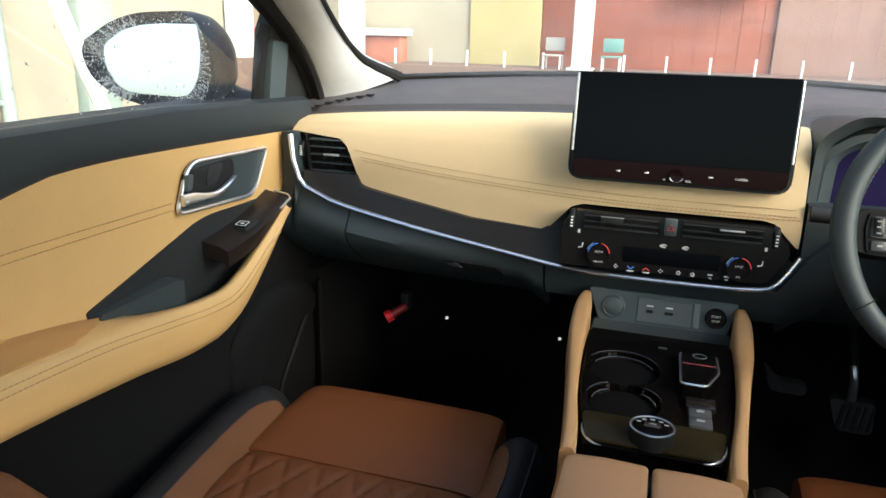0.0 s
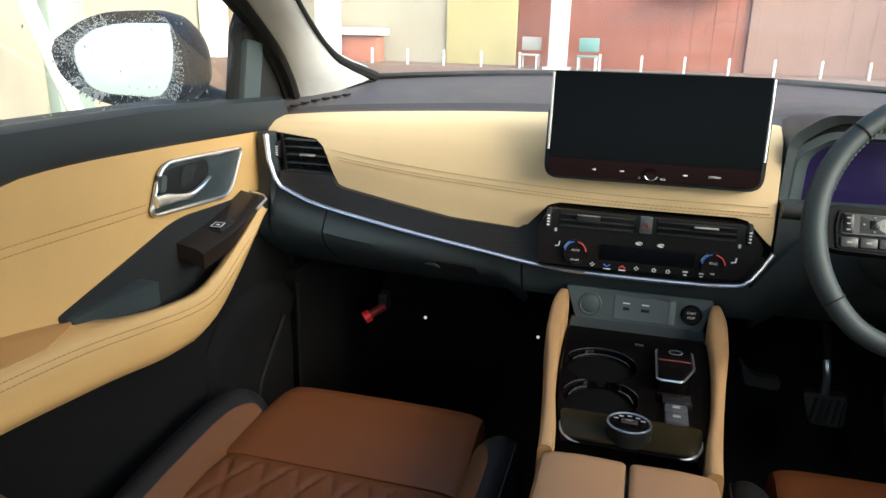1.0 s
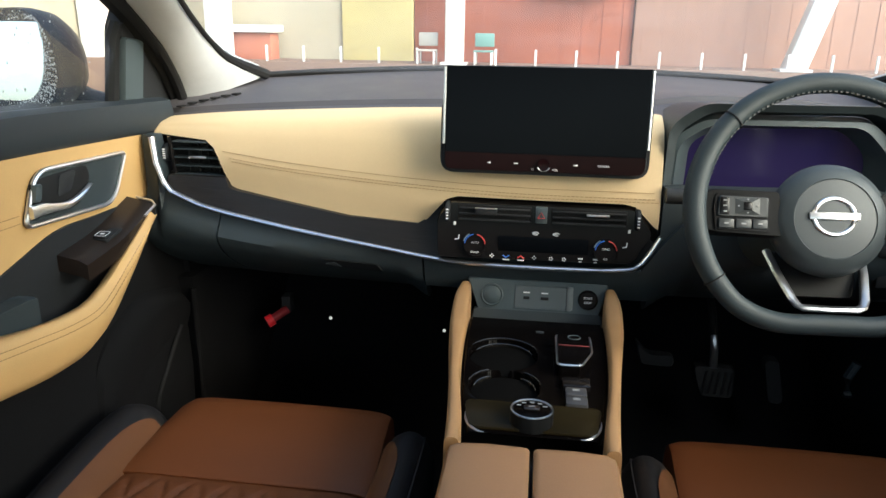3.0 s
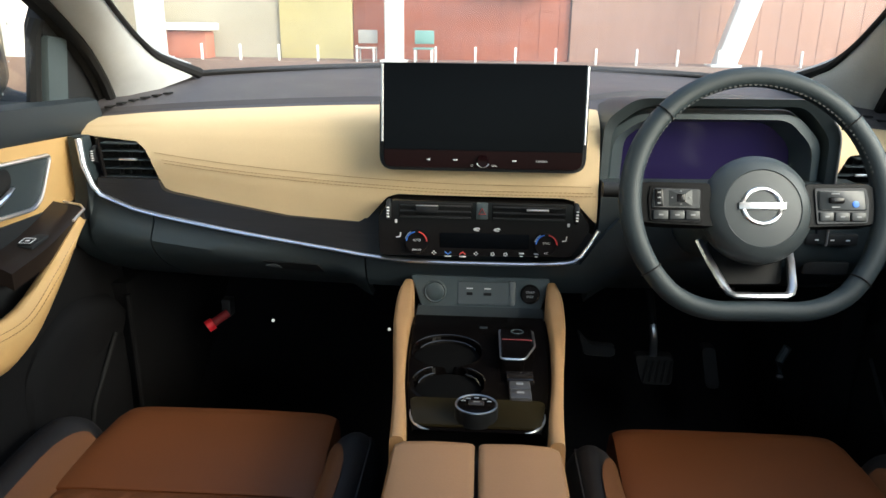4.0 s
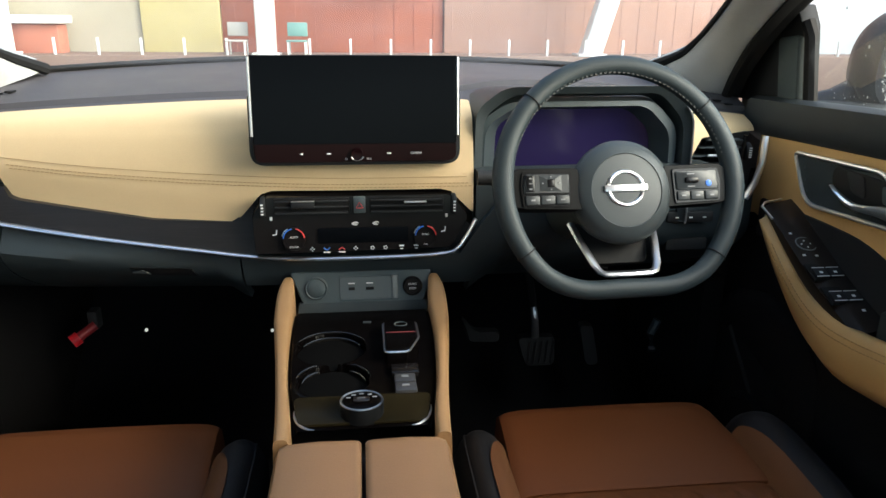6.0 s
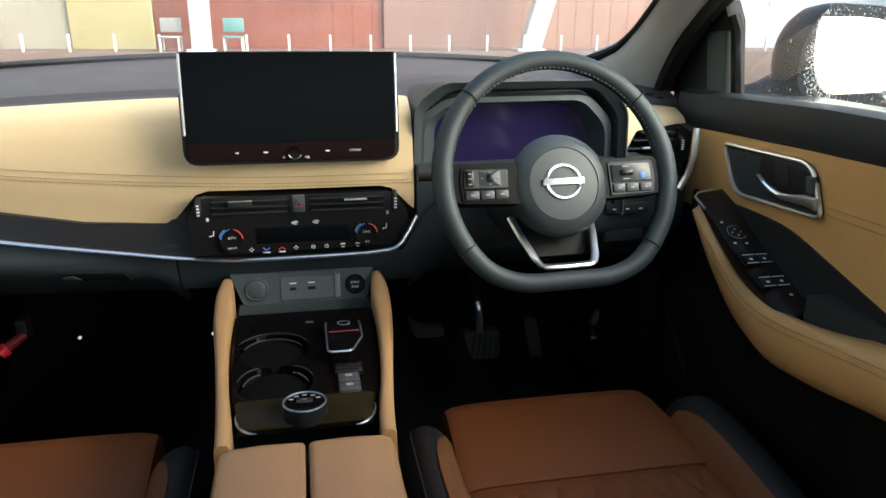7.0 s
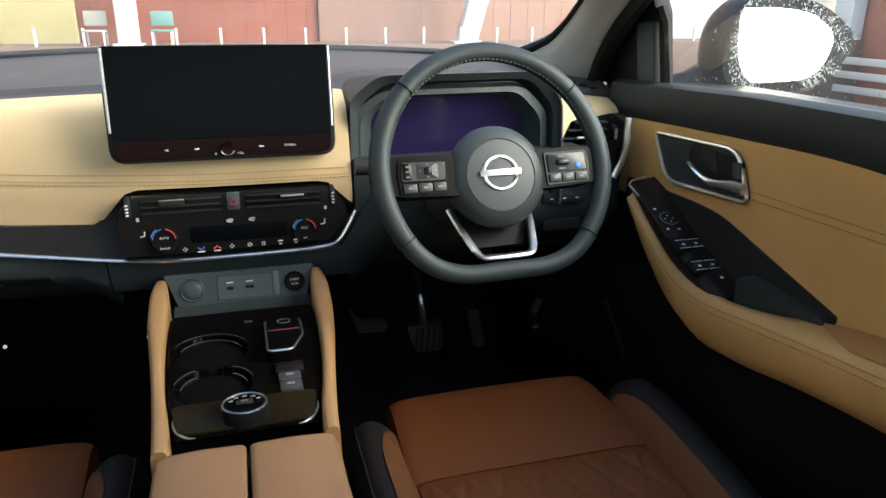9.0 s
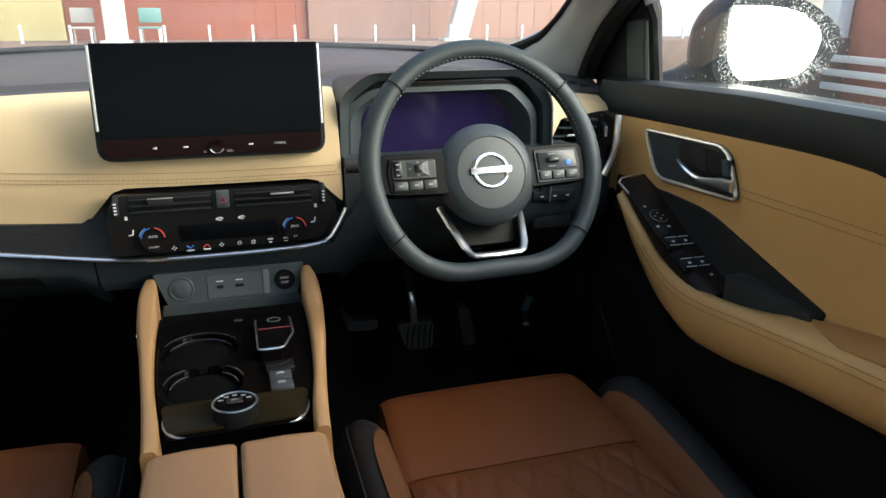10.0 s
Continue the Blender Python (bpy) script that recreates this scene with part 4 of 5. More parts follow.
tube(bm, [dm @ Vector((0.0312 * math.cos(a), 0.0312 * math.sin(a), 0.019)) for a in (2 * math.pi * i / 48 for i in range(48))], 0.0012, 8, closed=True)
put("chrome_ring", bm, mat("dull_chrome", (0.34, 0.34, 0.35), 0.3, metal=1.0), dial)
bm = bm_new()
disc(bm, dm, [(0.0285, 0.014), (0.0285, 0.019), (0.027, 0.0196)], 40)
put("face", bm, console_gloss, dial)
bm = bm_new()
box(bm, (0, 0.001, 0.0205), (0.024, 0.014, 0.004), 0.0018, dm)
put("centre_button", bm, brown_gloss, dial)
for a in (20, 55, 90, 125, 160):
    bm = bm_new()
    box(bm, (0.021 * math.cos(radians(a)), 0.003 + 0.017 * math.sin(radians(a)), 0.0199), (0.007, 0.004, 0.0008), 0.0003, dm)
    put("symbol", bm, dim_mark, dial)
bm = bm_new()
box(bm, (0, 0.001, 0.0228), (0.010, 0.0018, 0.0006), 0, dm)
put("symbol", bm, dim_mark, dial)
# socket panel at the dashboard's foot
pm = pose(0.0, -0.012, 0.707, -12, 0, 0)
bm = bm_new()
prism(bm, rounded([(-0.118, 0.027), (0.118, 0.027), (0.104, -0.026), (-0.098, -0.026)], 0.006), lambda p, k: pm @ Vector((p[0], 0.02 * k, p[1])), 0.002)
sp = put("socket_panel", bm, panel_grey, console, "slate grey panel with socket and charging ports")
bm = bm_new()
prism(bm, rounded([(-0.105, -0.024), (0.108, -0.024), (0.114, -0.07), (-0.112, -0.07)], 0.004), lambda p, k: pm @ Vector((p[0], 0.012 * k - 0.6 * (-0.024 - p[1]) * 0.5, p[1])), 0.002)
put("tray_wall", bm, grey_plastic, console)
bm = bm_new()
disc(bm, pm @ pose(-0.075, 0, 0.0, 90), [(0.019, -0.002), (0.019, 0.003), (0.017, 0.0045), (0.0155, 0.003), (0.015, 0.0035), (0.005, 0.005)], 36)
put("power_socket", bm, panel_grey, sp, "round covered power socket")
bm = bm_new()
prism(bm, rounded([(-0.037, 0.018), (0.05, 0.018), (0.05, -0.020), (-0.037, -0.020)], 0.003), lambda p, k: pm @ Vector((p[0], -0.0018 + 0.004 * k, p[1])), 0.001)
put("port_plate", bm, mat("slate_plate", (0.085, 0.102, 0.108), 0.4, vary=0.06), sp)
for x, w in ((-0.017, 0.010), (0.013, 0.013)):
    bm = bm_new()
    box(bm, (x, -0.0022, -0.002), (w, 0.002, 0.005), 0.001, pm)
    put("port", bm, rubber, sp)
    bm = bm_new()
    box(bm, (x, -0.0023, 0.007), (0.011, 0.001, 0.002), 0.0, pm)
    put("symbol", bm, white_mark, sp)
bm = bm_new()
box(bm, (0.0545, -0.001, 0.0), (0.010, 0.006, 0.040), 0.002, pm)
put("divider", bm, pale_slate, sp)
bm = bm_new()
disc(bm, pm @ pose(0.084, 0, 0.0, 90), [(0.0165, -0.002), (0.0165, 0.004), (0.015, 0.006), (0.0135, 0.0045)], 36)
put("start_button", bm, piano, sp, "black round start button")
text("lettering", "START", 0.0050, pm @ pose(0.084, -0.0052, 0.0032, 90), white_mark, sp)
text("lettering", "STOP", 0.0050, pm @ pose(0.084, -0.0052, -0.0042, 90), white_mark, sp)
# armrest lid in two halves
armrest = thing("armrest", "tan leather armrest lid in two halves on the console", "armrest", (0, -0.6, 0.70))
for s in (-1, 1):
    bm = bm_new()
    rows = []
    for y in [-0.452, -0.453, -0.455, -0.458, -0.462, -0.468, -0.476] + xs_between(-0.50, -0.86, 10):
        hw = 0.093 + 0.012 * min(1, max(0, (-0.55 - y) / 0.2)) - 0.006 * max(0, 1 - (-0.452 - y) / 0.012) ** 2
        zt = 0.706 - 0.022 * max(0, 1 - (-0.452 - y) / 0.014) ** 2.5
        rows.append([(s * (0.0022 + (hw - 0.0022) * u), y, zt - dz) for u, dz in ((0, 0.05), (0, 0.004), (0.03, 0.001), (0.08, 0), (0.5, -0.001), (0.85, 0.001), (0.95, 0.005), (1, 0.015), (1.02, 0.04), (1.0, 0.08))])
    vs = grid(bm, rows)
    bm.faces.new(vs[0])
    bm.faces.new(vs[-1])
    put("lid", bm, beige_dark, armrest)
bm = bm_new()
box(bm, (0, -0.66, 0.650), (0.17, 0.43, 0.05), 0.006)
put("base", bm, dark_plastic, armrest)


# ---- seats ----
def build_seat(cx, s, group, lift):
    """s: the side of the door."""
    seat = thing("front_seat", "cognac leather car seat with quilted insert and black bolsters, reclined", "car seat", (cx, -0.4, 0.2), group)
    L = lambda x, y, z: Vector((cx + s * x, y, z + (lift if z > 0.42 else 0)))
    bm = bm_new()
    rows = []
    prof = ((-0.150, 0.40), (-0.128, 0.46), (-0.124, 0.50), (-0.132, 0.527), (-0.148, 0.540), (-0.175, 0.545), (-0.25, 0.5445), (-0.345, 0.5405), (-0.357, 0.5385))
    for u in [-1, -0.98, -0.95, -0.9] + xs_between(-0.8, 0.8, 10) + [0.9, 0.95, 0.98, 1]:
        w = lambda y: 0.168 + 0.012 * max(0, (-0.15 - y) / 0.2)
        rows.append([L(u * w(y), y - 0.004 * u * u * (y > -0.2), z - 0.008 * abs(u) ** 14) for y, z in prof])
    shell(bm, rows, (0, 0, -0.06))
    put("cushion_front", bm, orange, seat, "smooth cognac leather front cushion")
    # quilted insert, raised in diamonds between stitched lines
    bm = bm_new()
    rows = []
    for i in range(73):
        u = -1 + 2 * i / 72
        r = []
        for j in range(61):
            y = -0.355 - 0.33 * j / 60
            x = u * 0.172
            a, b = (x + 0.38 * (y + 0.355)) / 0.052, (x - 0.38 * (y + 0.355)) / 0.052
            e = min(abs(a - round(a)), abs(b - round(b)))
            r.append(L(x, y, 0.5365 + 0.0050 * min(1, j / 5) * min(1, e / 0.13) ** 0.7 - 0.0015 * (j == 0) - 0.008 * abs(u) ** 14))
        rows.append(r)
    shell(bm, rows, (0, 0, -0.05))
    put("quilted_insert", bm, quilted_leather, seat, "quilted cognac leather insert")
    bm = bm_new()
    tube(bm, [L(x, -0.354, 0.5395 - 0.006 * abs(x / 0.17) ** 14 - 0.002) for x in xs_between(-0.172, 0.172, 16)], 0.0018, 6)
    put("seam", bm, orange, seat)
    # bolsters: black leather with a tan panel let in
    for d, x0, wdt, hgt, y0 in ((1, 0.223, 0.058, 0.075, -0.175), (-1, 0.209, 0.042, 0.062, -0.168)):
        def surf(q, a, o=0.0):
            """q: along the seat, a: round the section from the cushion outwards."""
            y = y0 - 0.5 * q
            k = math.sqrt(max(0.0, 1 - (1 - min(1, q / 0.16)) ** 2)) * 0.93 + 0.07
            grow = 1 + 0.06 * min(1, q / 0.2) * (d > 0) - 0.22 * min(1, q / 0.75) ** 2 * (d > 0)
            xx = x0 - 0.026 * min(1, q / 0.75) ** 2 * (d > 0)
            return L(d * (xx - (wdt * k * grow + o) * math.cos(a)), y + o * (q < 0.05), 0.490 + (hgt * (0.35 + 0.65 * k) + o) * math.sin(a) - 0.09 * (a > 3.0) - 0.012 * (1 - min(1, q / 0.1)))
        bm = bm_new()
        qs = [0, 0.008, 0.02, 0.04, 0.07, 0.1, 0.14, 0.2, 0.3, 0.45, 0.6, 0.8, 1]
        rows = [[surf(q, a) for a in xs_between(-0.3, math.pi + 0.1, 20)] for q in qs]
        vs = grid(bm, rows)
        bm.faces.new(vs[0])
        bm.faces.new(vs[-1])
        bol = put("bolster", bm, black_leather, seat, "black leather side bolster", 70)
        bm = bm_new()
        rows = []
        for q in [0.13, 0.135, 0.145, 0.16, 0.18, 0.21, 0.25, 0.32, 0.42, 0.55, 0.75, 1]:
            top = 0.75 + (0.50 if d > 0 else 0.80) * math.sqrt(max(0, 1 - (1 - min(1, (q - 0.13) / 0.18)) ** 2)) - (0.45 if q <= 0.13 else 0)
            rows.append([surf(q, a, 0.0025) for a in xs_between(0.15, top, 12)])
        shell(bm, rows, (0, 0, -0.006))
        put("tan_panel", bm, tan_panel, bol)
        bm = bm_new()
        tube(bm, [surf(q, 2.45 if d > 0 else 2.2, 0.001) for q in xs_between(0.02, 1, 24)], 0.0018, 6)
        put("piping", bm, black_leather, bol)
    # backrest, laid back behind the cushion
    bm = bm_new()
    rows = []
    for u in xs_between(-1, 1, 14):
        rows.append([L(u * 0.235, -0.70 - 0.60 * v, 0.50 + 0.17 * v + 0.05 * abs(u) ** 3 + 0.02 * math.sin(3.14 * v)) for v in xs_between(0, 1, 10)])
    shell(bm, rows, (0, -0.03, -0.10))
    put("backrest", bm, orange, seat)
    for d in (-1, 1):
        up = 0.05 if d > 0 and s < 0 else 0.0
        bm = bm_new()
        tube(bm, [L(d * x, y, z) for x, y, z in ((0.205, -0.665, 0.54), (0.212, -0.68, 0.62), (0.216, -0.715, 0.62 + up), (0.216, -0.84, 0.65 + up), (0.210, -1.0, 0.68 + up), (0.20, -1.25, 0.73 + up))], lambda q: 0.030 + 0.012 * math.sin(math.pi * q), 14)
        put("backrest_bolster", bm, tan_panel, seat, "tan leather backrest bolster")
    bm = bm_new()
    box(bm, tuple(L(0, -1.42, 0.70)), (0.26, 0.18, 0.10), 0.03)
    put("headrest", bm, orange, seat)
    bm = bm_new()
    box(bm, tuple(L(0, -0.42, 0.37)), (0.42, 0.50, 0.22), 0.03)
    put("base", bm, dark_plastic, seat)
    for e in (-1, 1):
        bm = bm_new()
        box(bm, tuple(L(e * 0.17, -0.42, 0.23)), (0.04, 0.6, 0.06), 0.005)
        put("rail", bm, satin, seat)
    return seat


build_seat(-0.388, -1, "front seats", 0.008)
build_seat(0.378, 1, "front seats", 0.002)


# ---- doors ----
def build_door(s):
    door = thing("door_1" if s < 0 else "door_2", "closed car door with beige leather trim, chrome handle and armrest", "car door", (s * 0.72, -0.4, 0.3))
    off = 0.020 if s > 0 else 0.0
    P = lambda x, y, z: Vector((off + s * x, y, z))
    rows = []
    bm = bm_new()
    shell(bm, [[P(0.775, y, z) for z in (0.22, 0.6, 1.0)] for y in xs_between(-1.05, 0.30, 6)], (s * 0.12, 0, 0))
    put("body", bm, dark_plastic, door)
    # beige field
    up = smooth((-1.05, 0.93), (-0.62, 0.934), (-0.555, 0.947), (-0.49, 0.960), (-0.42, 0.963), (-0.263, 0.960), (-0.1, 0.954), (0.08, 0.946), (0.12, 0.944))
    if s > 0:
        up_l = up
        up = lambda y: up_l(y) - 0.007
    bm = bm_new()
    shell(bm, [[P(0.716 + 0.002 * abs((z - 0.86) / 0.1) ** 2 * (z > 0.86), y, z) for z in [0.70 + (up(y) - 0.70) * k / 12 for k in range(13)]] for y in xs_between(-1.05, 0.11, 30)], (s * 0.04, 0, 0))
    field = put("trim_field", bm, door_beige, door, "beige leather door trim")
    for dz in (0.0, 0.011):
        bm = bm_new()
        stitches(bm, [P(0.714, y, z - dz) for y, z in [(-1.0 + 0.73 * k / 30, smooth((-1.0, 0.870), (-0.6, 0.884), (-0.28, 0.879))(-1.0 + 0.73 * k / 30)) for k in range(31)]], 0.006, 0.0025, 0.0004)
        put("stitching", bm, thread, field)
    # dark rail under the window
    bm = bm_new()
    rows = []
    for y in xs_between(-1.05, 0.16, 30):
        z0 = up(y) - 0.002
        zs = 1.018 - 0.014 * max(0, (y + 0.25) / 0.35)
        rows.append([P(0.7165, y, z0), P(0.711, y, z0 + 0.006), P(0.706, y, z0 + 0.5 * (zs - z0)), P(0.712, y, zs - 0.006), P(0.728, y, zs), P(0.755, y, zs - 0.002)])
    shell(bm, rows, (s * 0.03, 0, -0.02))
    put("window_rail", bm, rail_soft, door, "charcoal padded rail under the window")
    # sail panel in the window's front corner, with a paler front strip
    sail_x = lambda z: 0.735 - 0.1 * (z - 1.0)
    bm = bm_new()
    prism(bm, rounded([(0.046, 0.985), (0.052, 1.128), (0.072, 1.165), (0.38, 0.985)], [0.004, 0.004, 0.01, 0.004]), lambda p, k: P(sail_x(p[1]) + 0.008 + 0.03 * k, p[0], p[1]), 0.003)
    sail = put("sail_panel", bm, dark_plastic, door)
    bm = bm_new()
    prism(bm, rounded([(0.047, 0.985), (0.053, 1.112), (0.112, 1.106), (0.106, 0.985)], [0.003, 0.006, 0.004, 0.003]), lambda p, k: P(sail_x(p[1]) + 0.016 * k, p[0], p[1]), 0.003)
    put("cover_strip", bm, panel_grey, sail, "slate plastic cover strip")
    bm = bm_new()
    tube(bm, [P(0.748, 0.026, 0.99), P(0.738, 0.036, 1.11), P(0.735, 0.046, 1.135)], 0.012, 8)
    put("window_frame", bm, rubber, door)
    # glass
    bm = bm_new()
    rows = []
    for v in xs_between(0, 1, 6):
        y1 = 0.03 - 0.46 * max(0, (v - 0.22) / 0.78) 
        rows.append([P(0.757 - 0.14 * v, -1.05 + (y1 + 1.05) * k / 6, 1.005 + 0.41 * v) for k in range(7)])
    shell(bm, rows, (s * 0.004, 0, 0))
    g = put("window", bm, hazy_glass if s < 0 else wet_glass, door, "wet side window glass")
    g.visible_shadow = False
    rnd = random.Random(5 + s)
    spots = []
    for i in range(280):
        v, y = rnd.random() ** 1.8 * 0.45, -0.75 + 0.75 * rnd.random()
        spots.append((P(0.762 - 0.14 * v, y, 1.012 + 0.41 * v), Vector((s, 0, 0.3)).normalized(), 0.0005 + 0.0014 * rnd.random() ** 4, 1 + rnd.random()))
    drops("raindrops", spots, water, g)
    # inset and door pull
    dz = 0.0 if s < 0 else -0.014
    bm = bm_new()
    prism(bm, rounded([(0.075, 0.834 + dz * 0.6), (-0.11, 0.838 + dz * 0.6), (-0.205, 0.842 + dz), (-0.345, 0.804 + dz), (-0.462, 0.773 + dz), (-0.44, 0.70), (0.075, 0.70)], [0.01, 0.03, 0.04, 0.05, 0.006, 0.01, 0.01]), lambda p, k: P(0.7125 + 0.006 * k, p[0], p[1]), 0.001)
    inset = put("inset", bm, dark_plastic, door, "dark plastic pocket behind the grip")
    bm = bm_new()
    prism(bm, rounded([(-0.300, 0.772 + dz), (-0.320, 0.776 + dz), (-0.452, 0.768 + dz), (-0.452, 0.715), (-0.300, 0.715)], [0.003, 0.006, 0.004, 0.01, 0.01]), lambda p, k: P(0.684 + 0.028 * k + 0.17 * max(0, -0.34 - p[0]), p[0], p[1]), 0.003)
    put("pull_cup", bm, grey_plastic, door)
    # armrest with the forward grip
    top = smooth((-1.05, 0.788), (-0.64, 0.780), (-0.50, 0.768), (-0.37, 0.748), (-0.287, 0.736), (-0.225, 0.735), (-0.13, 0.775), (-0.03, 0.828))
    bot = smooth((-1.05, 0.715), (-0.64, 0.700), (-0.45, 0.678), (-0.30, 0.657), (-0.24, 0.658), (-0.20, 0.675), (-0.13, 0.725), (-0.03, 0.812))
    if s > 0:
        top = smooth((-1.05, 0.780), (-0.64, 0.768), (-0.50, 0.752), (-0.37, 0.734), (-0.30, 0.724), (-0.235, 0.722), (-0.17, 0.738), (-0.10, 0.776), (-0.03, 0.822))
        bot = smooth((-1.05, 0.700), (-0.64, 0.686), (-0.48, 0.666), (-0.34, 0.641), (-0.25, 0.637), (-0.19, 0.658), (-0.125, 0.702), (-0.067, 0.752), (-0.03, 0.795))
    wall = lerp((-1.05, 0.716), (-0.47, 0.716), (-0.36, 0.680), (-0.03, 0.672))
    inn = lerp((-1.05, 0.645), (-0.64, 0.645), (-0.37, 0.648), (-0.22, 0.650), (-0.03, 0.658))
    bm = bm_new()
    rows = []
    for y in xs_between(-1.05, -0.028, 44):
        t, b, w, i = top(y), bot(y), wall(y), inn(y)
        h = t - b
        crease = 0.018 * max(0, (-0.45 - y) / 0.2) if y < -0.45 else 0
        rows.append([P(w, y, t - 0.02 if y > -0.40 else t + min(0.02, crease)), P(w - 0.1 * (w - i), y, t + min(0.016, crease) - 0.001), P(i + 0.35 * (w - i), y, t + 0.001), P(i + 0.008, y, t - 0.001), P(i, y, t - 0.008), P(i - 0.004, y, t - 0.35 * h), P(i - 0.001, y, t - 0.7 * h), P(i + 0.014, y, b + 0.006), P(i + 0.03, y, b)])
    vs = grid(bm, rows)
    bm.faces.new(vs[0])
    bm.faces.new(vs[-1])
    arm = put("armrest", bm, door_beige, door, "beige leather armrest and grip", 75)
    # the armrest's top, in a darker tan than its front
    bm = bm_new()
    rows = []
    for y in xs_between(-1.05, -0.45, 26):
        t, w, i = top(y), wall(y), inn(y)
        crease = min(0.02, 0.018 * max(0, (-0.45 - y) / 0.2))
        f = max(0.0, min(1.0, (-0.45 - y) / 0.09)) ** 0.6
        a, e = Vector((w - 0.001, t + 0.8 * crease + 0.002)), Vector((i + 0.012, t + 0.0025))
        rows.append([P(a[0] + (e[0] - a[0]) * (0.05 + 0.95 * f) * k / 6, y, a[1] + (e[1] - a[1]) * (0.05 + 0.95 * f) * k / 6 + 0.0015 * math.sin(math.pi * k / 6)) for k in range(7)])
    shell(bm, rows, (0, 0, -0.006))
    put("armrest_top", bm, arm_tan, arm, "darker tan leather top of the armrest")
    for dz in (0.0, 0.008):
        bm = bm_new()
        stitches(bm, [P(inn(y) - 0.001 - dz * 0.35, y, top(y) - 0.009 - dz) for y in xs_between(-1.0, -0.07, 50)], 0.005, 0.0025, 0.0004)
        put("stitching", bm, thread, arm)
    # switch plate
    bm = bm_new()
    zf = smooth((-0.30, 0.785), (-0.2, 0.796), (-0.126, 0.806), (-0.06, 0.823), (-0.012, 0.838)) if s < 0 else smooth((-0.30, 0.716), (-0.24, 0.736), (-0.18, 0.760), (-0.12, 0.789), (-0.06, 0.818), (-0.012, 0.835))
    rows = [[P(0.665 + 0.050 * k / 4, y, zf(y) + 0.010 * k / 4 - 0.004 * (k == 0)) for k in range(5)] for y in xs_between(-0.292 if s > 0 else -0.215, -0.014, 14)]
    shell(bm, rows, (0, 0, -0.025))
    swp = put("switch_plate", bm, brown_gloss, door, "dark gloss switch plate")
    bm = bm_new()
    tube(bm, [P(0.664, -0.05, zf(-0.05) - 0.002), P(0.662, -0.018, zf(-0.018)), P(0.672, -0.010, zf(-0.01) + 0.003), P(0.70, -0.010, zf(-0.01) + 0.008)], 0.0022, 8)
    put("chrome_edge", bm, chrome, swp)
    plate_m = lambda x, y, lift=0.0: Matrix.Translation(P(x, y, zf(y) + 0.0105 * (x - 0.665) / 0.05 + lift)) @ pose(0, 0, 0, 9 if s < 0 else 24, 0, 0)
    if s < 0:
        mm = plate_m(0.688, -0.124)
        bm = bm_new()
        box(bm, (0, 0, -0.001), (0.026, 0.046, 0.006), 0.0015, mm)
        put("switch_well", bm, dark_plastic, swp)
        bm = bm_new()
        box(bm, (0, -0.010, 0.003), (0.022, 0.022, 0.006), 0.0015, mm)
        put("window_switch", bm, dark_plastic, swp)
        bm = bm_new()
        tube(bm, [mm @ Vector((q[0], q[1], 0.0062)) for q in rounded([(-0.009, -0.019), (0.009, -0.019), (0.009, -0.002), (-0.009, -0.002)], 0.002, 3)], 0.0005, 5, closed=True)
        box(bm, (0, -0.0105, 0.0062), (0.006, 0.004, 0.0006), 0, mm)
        put("symbol", bm, white_mark, swp)
    else:
        mm = plate_m(0.686, -0.116, 0.001)
        bm = bm_new()
        tube(bm, [mm @ Vector((0.0155 * math.cos(a), 0.0155 * math.sin(a), 0)) for a in (2 * math.pi * i / 24 for i in range(24))], 0.0010, 6, closed=True)
        put("mirror_control_ring", bm, dim_mark, swp)
        for a in (0, 90, 180, 270):
            bm = bm_new()
            box(bm, (0.0075 * math.cos(radians(a)), 0.0075 * math.sin(radians(a)), 0), (0.0022, 0.0022, 0.001), 0, mm)
            put("symbol", bm, white_mark, swp)
        for a, b in ((-0.014, 0.026), (0.010, 0.030), (-0.016, -0.026), (0.004, -0.028), (0.020, -0.022)):
            bm = bm_new()
            box(bm, (a, b, 0), (0.0045, 0.0035, 0.001), 0, mm)
            put("symbol", bm, white_mark, swp)
        for y in (-0.172, -0.220):
            mm = plate_m(0.687, y)
            bm = bm_new()
            box(bm, (0, 0.002, -0.002), (0.050, 0.036, 0.004), 0.001, mm)
            put("switch_well", bm, rubber, swp)
            for x in (-0.0115, 0.0115):
                bm = bm_new()
                box(bm, (x, -0.004, 0.002), (0.0215, 0.019, 0.007), 0.0016, mm)
                put("window_switch", bm, dark_plastic, swp)
                bm = bm_new()
                box(bm, (x, -0.005, 0.0057), (0.005, 0.004, 0.0006), 0, mm)
                put("symbol", bm, white_mark, swp)
                # silvery key edges, painted white to carry their bright reflection
                for q, w in ((0.0055, 0.020), (-0.0130, 0.020)):
                    bm = bm_new()
                    box(bm, (x, q, 0.0052), (w, 0.0011, 0.001), 0, mm)
                    put("key_edge", bm, white_mark, swp)
        bm = bm_new()
        box(bm, (0, 0, 0.001), (0.005, 0.004, 0.0008), 0, plate_m(0.698, -0.253))
        put("symbol", bm, white_mark, swp)
    # handle in its bezel
    ol = rounded([(-0.238, 0.934), (-0.012, 0.925), (-0.060, 0.848), (-0.272, 0.861)], [0.03, 0.012, 0.03, 0.014], 6)
    bm = bm_new()
    prism(bm, ol, lambda p, k: P(0.711 + 0.006 * k, p[0], p[1]))
    hb = put("handle_bezel", bm, grey_plastic, door, "dark handle bezel with chrome edge")
    bm = bm_new()
    tube(bm, [P(0.710, p[0], p[1]) for p in ol], 0.0035, 8, closed=True, up=(1, 0, 0))
